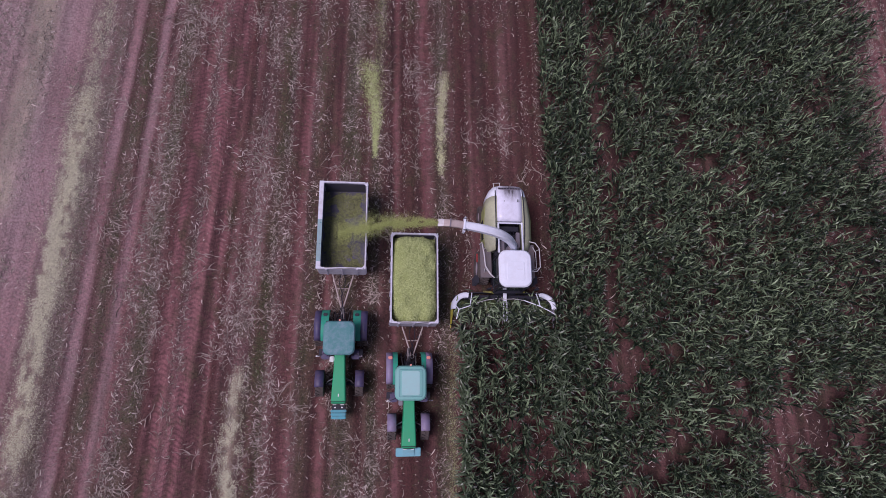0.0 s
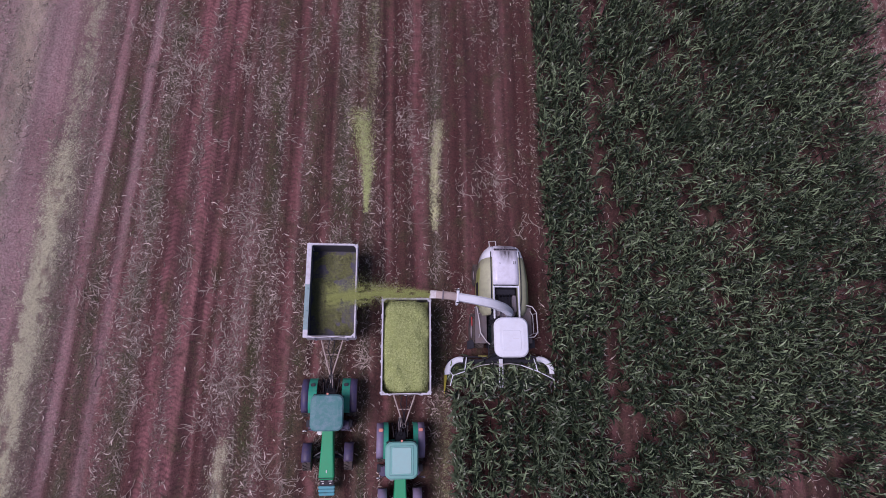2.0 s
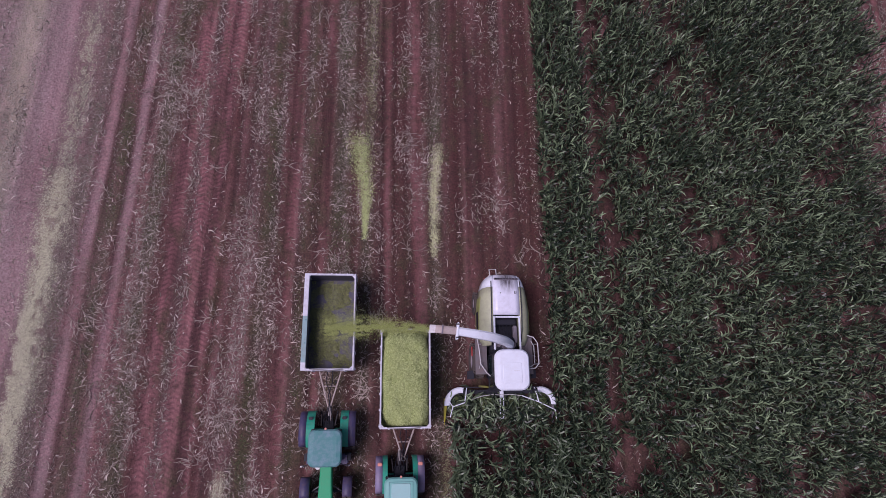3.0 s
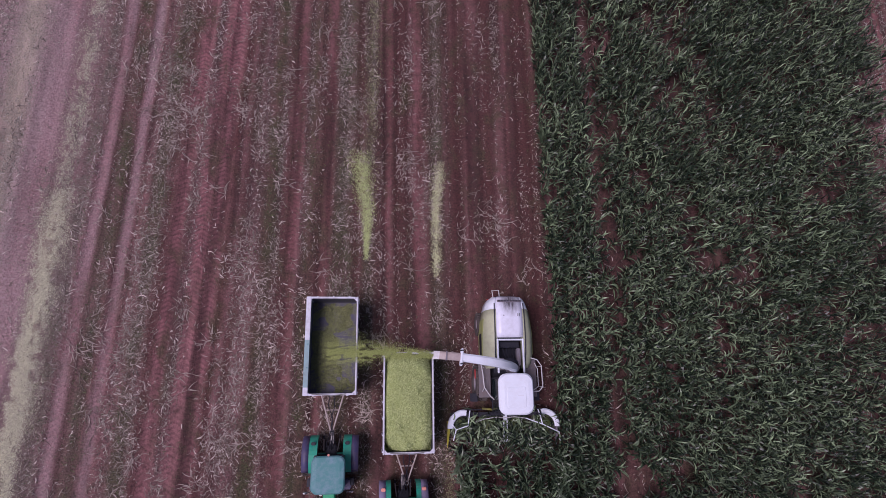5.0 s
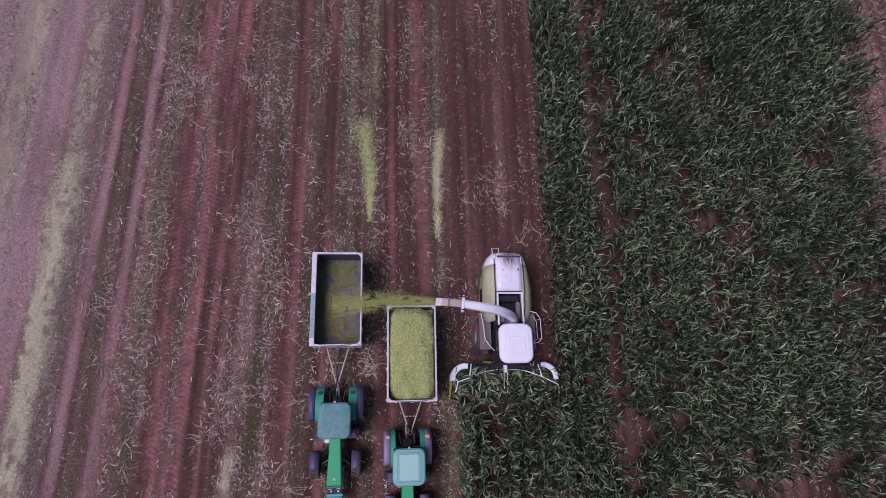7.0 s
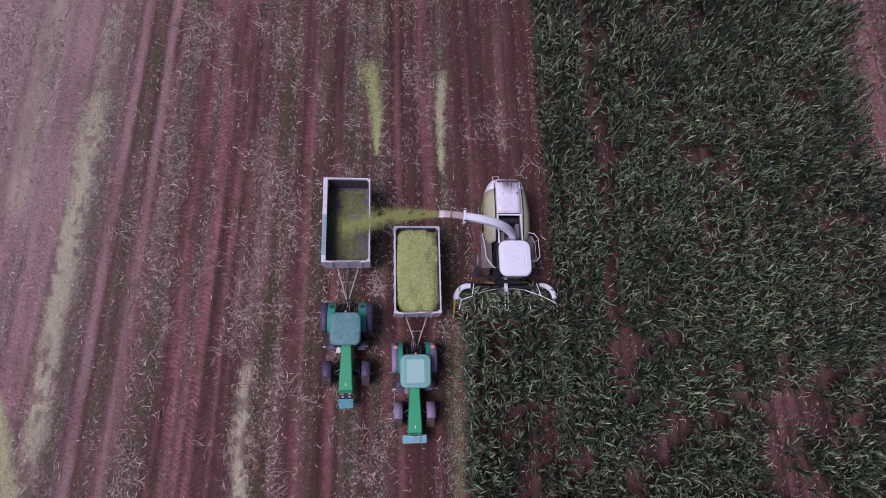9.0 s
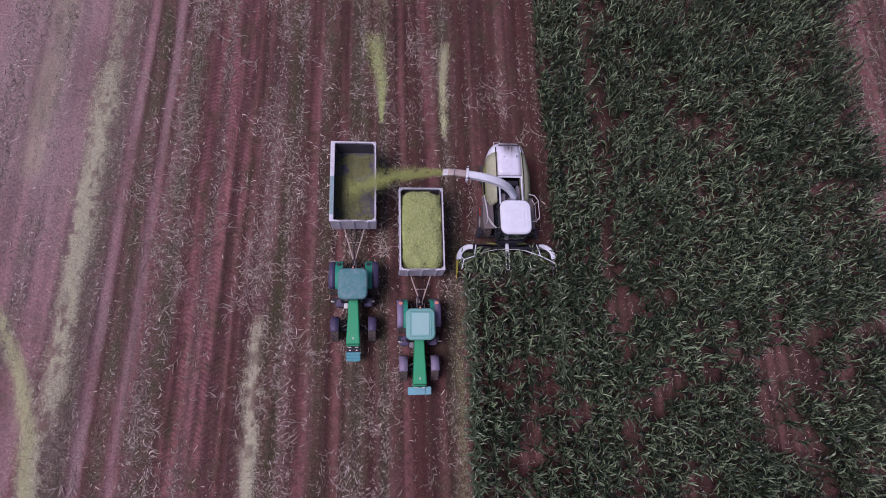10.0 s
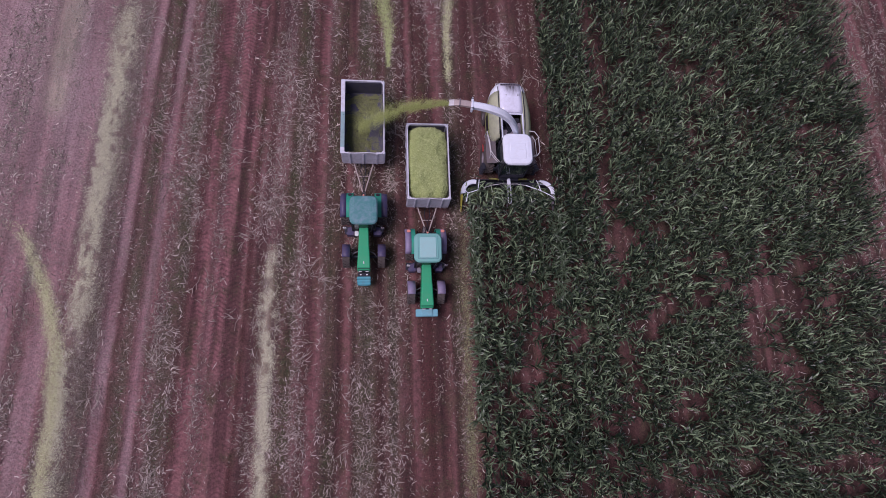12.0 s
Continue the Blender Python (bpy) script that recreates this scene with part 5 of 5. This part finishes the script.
    # platforms, steps and railings on both sides
    for s in (-1, 1):
        d = part("platform", box((s * 1.22, 1.95, 1.93), (0.62, 1.9, 0.06), 0.01), PLATE, h, "ribbed grey walkway over the front wheel")
        for k in range(6):
            part("tread_bar", box((s * 1.22, 1.2 + 0.3 * k, 1.966), (0.58, 0.025, 0.012), 0.003), PLATE, d)
        if s < 0:
            pts = [(-1.52, 2.9, 1.8), (-1.52, 2.85, 2.5), (-1.42, 2.2, 2.55), (-1.36, 1.5, 2.55), (-1.05, 1.05, 2.5), (-0.85, 0.9, 2.4)]
            pts2 = [(-1.44, 2.8, 2.15), (-1.36, 2.2, 2.18), (-1.3, 1.5, 2.18), (-1.0, 1.1, 2.15), (-0.85, 0.98, 2.1)]
            low = [(-1.33, 1.25, 1.8), (-1.36, 1.5, 2.55)]
        else:
            pts = [(1.15, 2.95, 2.45), (1.45, 2.85, 2.55), (1.66, 2.55, 2.55), (1.68, 1.5, 2.55), (1.5, 1.28, 2.5), (1.2, 1.25, 2.45)]
            pts2 = [(1.4, 2.7, 2.2), (1.55, 2.4, 2.2), (1.56, 1.5, 2.2), (1.3, 1.35, 2.2)]
            low = [(1.6, 1.5, 1.8), (1.68, 1.5, 2.55)]
        part("railing", rod(pts, 0.028), OFFWHITE, d, "bent pale handrail")
        part("railing", rod(pts2, 0.022), OFFWHITE, d)
        part("railing_post", rod(low, 0.022), OFFWHITE, d)
        part("railing_post", rod([(low[0][0], 2.55, 1.8), (low[1][0], 2.5, 2.55)], 0.022), OFFWHITE, d)
        for k in range(4):
            part("step", box((s * 1.66, 1.0, 0.6 + 0.3 * k), (0.24, 0.42, 0.03), 0.008), DARK, d)
        arm = part("mirror_arm", rod([(s * 0.8, 0.4, 3.3), (s * 1.25, 0.2, 3.3), (s * 1.28, 0.2, 3.1)], 0.02), DARK, h)
        part("mirror", box((s * 1.28, 0.18, 2.92), (0.24, 0.07, 0.4), 0.03), DARK, arm)
    part("side_marker", box((-1.63, 2.2, 1.5), (0.06, 0.5, 0.14), 0.02), RED, h, "red side marker")
    header(h)
    # discharge spout: curved arm, collar and deflector
    def section(p, ang, w, d, pitch):
        """A box section of width w and depth d, across an arm that heads to ang in plan."""
        f = Vector((math.cos(ang) * math.cos(pitch), math.sin(ang) * math.cos(pitch), math.sin(pitch)))
        s = Vector((-math.sin(ang), math.cos(ang), 0))
        u = f.cross(s) * -1
        u = s.cross(f) * -1
        return [Vector(p) + s * a * w / 2 + u * b * d / 2 for a, b in ((-1, -1), (1, -1), (1, 0.6), (0.6, 1), (-0.6, 1), (-1, 0.6))]
    a = radians(172)
    path = [((0.06, 2.40, 2.7), 0.36), ((0.06, 2.40, 3.3), 0.37), ((-0.14, 2.43, 3.85), 0.38), ((-0.48, 2.48, 4.5), 0.40), ((-0.89, 2.53, 4.98), 0.41),
            ((-1.34, 2.60, 5.3), 0.41), ((-1.94, 2.68, 5.52), 0.40), ((-2.5, 2.76, 5.6), 0.38), ((-3.0, 2.83, 5.61), 0.37)]
    fine = []
    for i in range(len(path) - 1):
        b0, b1, b2, b3 = (path[max(0, min(len(path) - 1, i + q))] for q in (-1, 0, 1, 2))
        for k in range(4):
            f = k / 4
            spline = lambda A, B, C, D: 0.5 * (2 * B + (C - A) * f + (2 * A - 5 * B + 4 * C - D) * f * f + (3 * B - A - 3 * C + D) * f ** 3)
            fine.append((spline(*(Vector(b[0]) for b in (b0, b1, b2, b3))), spline(b0[1], b1[1], b2[1], b3[1])))
    fine.append((Vector(path[-1][0]), path[-1][1]))
    rings = []
    for i, (p, w) in enumerate(fine):
        d = fine[min(i + 1, len(fine) - 1)][0] - fine[max(i - 1, 0)][0]
        rings.append(section(p, a, w, 0.30, math.atan2(d.z, math.hypot(d.x, d.y))))
    arm = part("spout", loft(rings), WHITE, h, "curved white discharge spout")
    part("spout_base", spin([(0, 0.02), (0, 0.30), (0.5, 0.27), (0.55, 0.24), (0.55, 0.02)], "z", 20), GREY, arm, "grey swivel base of the spout", (0.06, 2.40, 2.6))
    part("collar", box((-2.98, 2.83, 5.62), (0.11, 0.78, 0.38), 0.03, rot=(0, 0, -6)), WHITE, arm, "white hinge collar across the spout")
    for k in (-1, 1):
        part("collar_pin", rod([(-3.06, 2.83 + 0.3 * k, 5.82), (-2.9, 2.83 + 0.3 * k, 5.82)], 0.03), DARK, arm)
    part("lower_chute", loft([section((-3.03, 2.84, 5.62), a, 0.35, 0.22, 0.15), section((-3.35, 2.87, 5.67), a, 0.35, 0.2, 0.05), section((-3.68, 2.90, 5.68), a, 0.36, 0.18, -0.08)]), SPOUT_GREY, arm, "bare worn steel chute")
    part("chute_joint", box((-3.68, 2.90, 5.70), (0.06, 0.44, 0.24), 0.02, rot=(0, 0, -6)), GREY, arm, "dark hinge of the flap")
    part("upper_flap", loft([section((-3.70, 2.90, 5.68), a, 0.35, 0.16, -0.1), section((-3.98, 2.93, 5.63), a, 0.35, 0.12, -0.2)]), SPOUT_GREY, arm, "scratched steel flap")
    part("deflector", loft([section((-3.98, 2.93, 5.63), a, 0.36, 0.1, -0.2), section((-4.26, 2.95, 5.56), a, 0.37, 0.07, -0.3)]), OFFWHITE, arm, "hinged white deflector flap")
    part("spout_cylinder", rod([(-0.35, 2.60, 3.9), (-1.3, 2.72, 4.98)], 0.04), STEEL, arm)
    return h


harvester()


# ---- the stream of chopped maize between spout and trailer ----
def crop_stream():
    r = np.random.default_rng(303)
    n = 150000
    u = r.random(n) ** 0.8
    puff = r.random(n) < 0.22
    spread = 0.075 + 0.20 * u ** 1.1 + np.where(puff, 0.30 * u, 0)
    off = r.normal(0, 1, n)
    x = -4.2 - 5.1 * u + np.where(puff, -0.4 * u * r.random(n), 0)
    y = 2.93 + 0.40 * u + 0.22 * puff * u + off * spread
    z = 5.55 - 0.9 * u - 3.1 * u ** 2 + r.normal(0, 1, n) * (0.05 + 0.2 * u)
    clot = 0.6 * smooth_noise(x, y, 0.5, 0.07, 304) + 0.4 * smooth_noise(x, y, 0.2, 0.1, 305)
    keep = (clot > 0.37 + 0.08 * u) | (r.random(n) < 0.15)
    p = np.stack([x, y, z.clip(1.35)], 1)[keep]
    b = flat_bits(r, p, 0.010, 0.034, 0.007, 0.016, 1, 0.7, 0.5)
    mass("crop_stream", (b,), (CHOP_AIR,), "stream of chopped yellow-green maize flying from the spout", "chopped maize")


crop_stream()


# ---- cut plants that fold into the header ----
def cut_plants():
    r = np.random.default_rng(404)
    n = 105
    x, y = r.uniform(-2.6, 2.7, n), r.uniform(-1.9, -0.15, n)
    z = r.uniform(0.5, 1.35, n) - 0.3 * np.abs(x) / 2.7
    st = blades(np.stack([x, y - 0.5, z - 0.25], 1), r.normal(1.57, 0.35, n), r.uniform(0.1, 0.7, n), r.normal(0.1, 0.2, n), r.uniform(0.5, 1.1, n), np.full(n, 0.03), 2)
    i = np.repeat(np.arange(n), 6)
    p = np.stack([x[i] + r.normal(0, 0.12, 6 * n), y[i] + r.normal(0, 0.22, 6 * n), z[i] + r.normal(0, 0.12, 6 * n)], 1)
    lf = blades(p, r.uniform(0, 6.28, 6 * n), r.uniform(0.2, 1.0, 6 * n), r.uniform(1.0, 2.4, 6 * n), r.uniform(0.4, 0.85, 6 * n), r.uniform(0.06, 0.1, 6 * n), 5,
                r.normal(0, 0.4, 6 * n), 1.0, r.normal(0, 0.6, 6 * n), 1.5)
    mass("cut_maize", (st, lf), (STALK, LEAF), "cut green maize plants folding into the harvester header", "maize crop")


cut_plants()
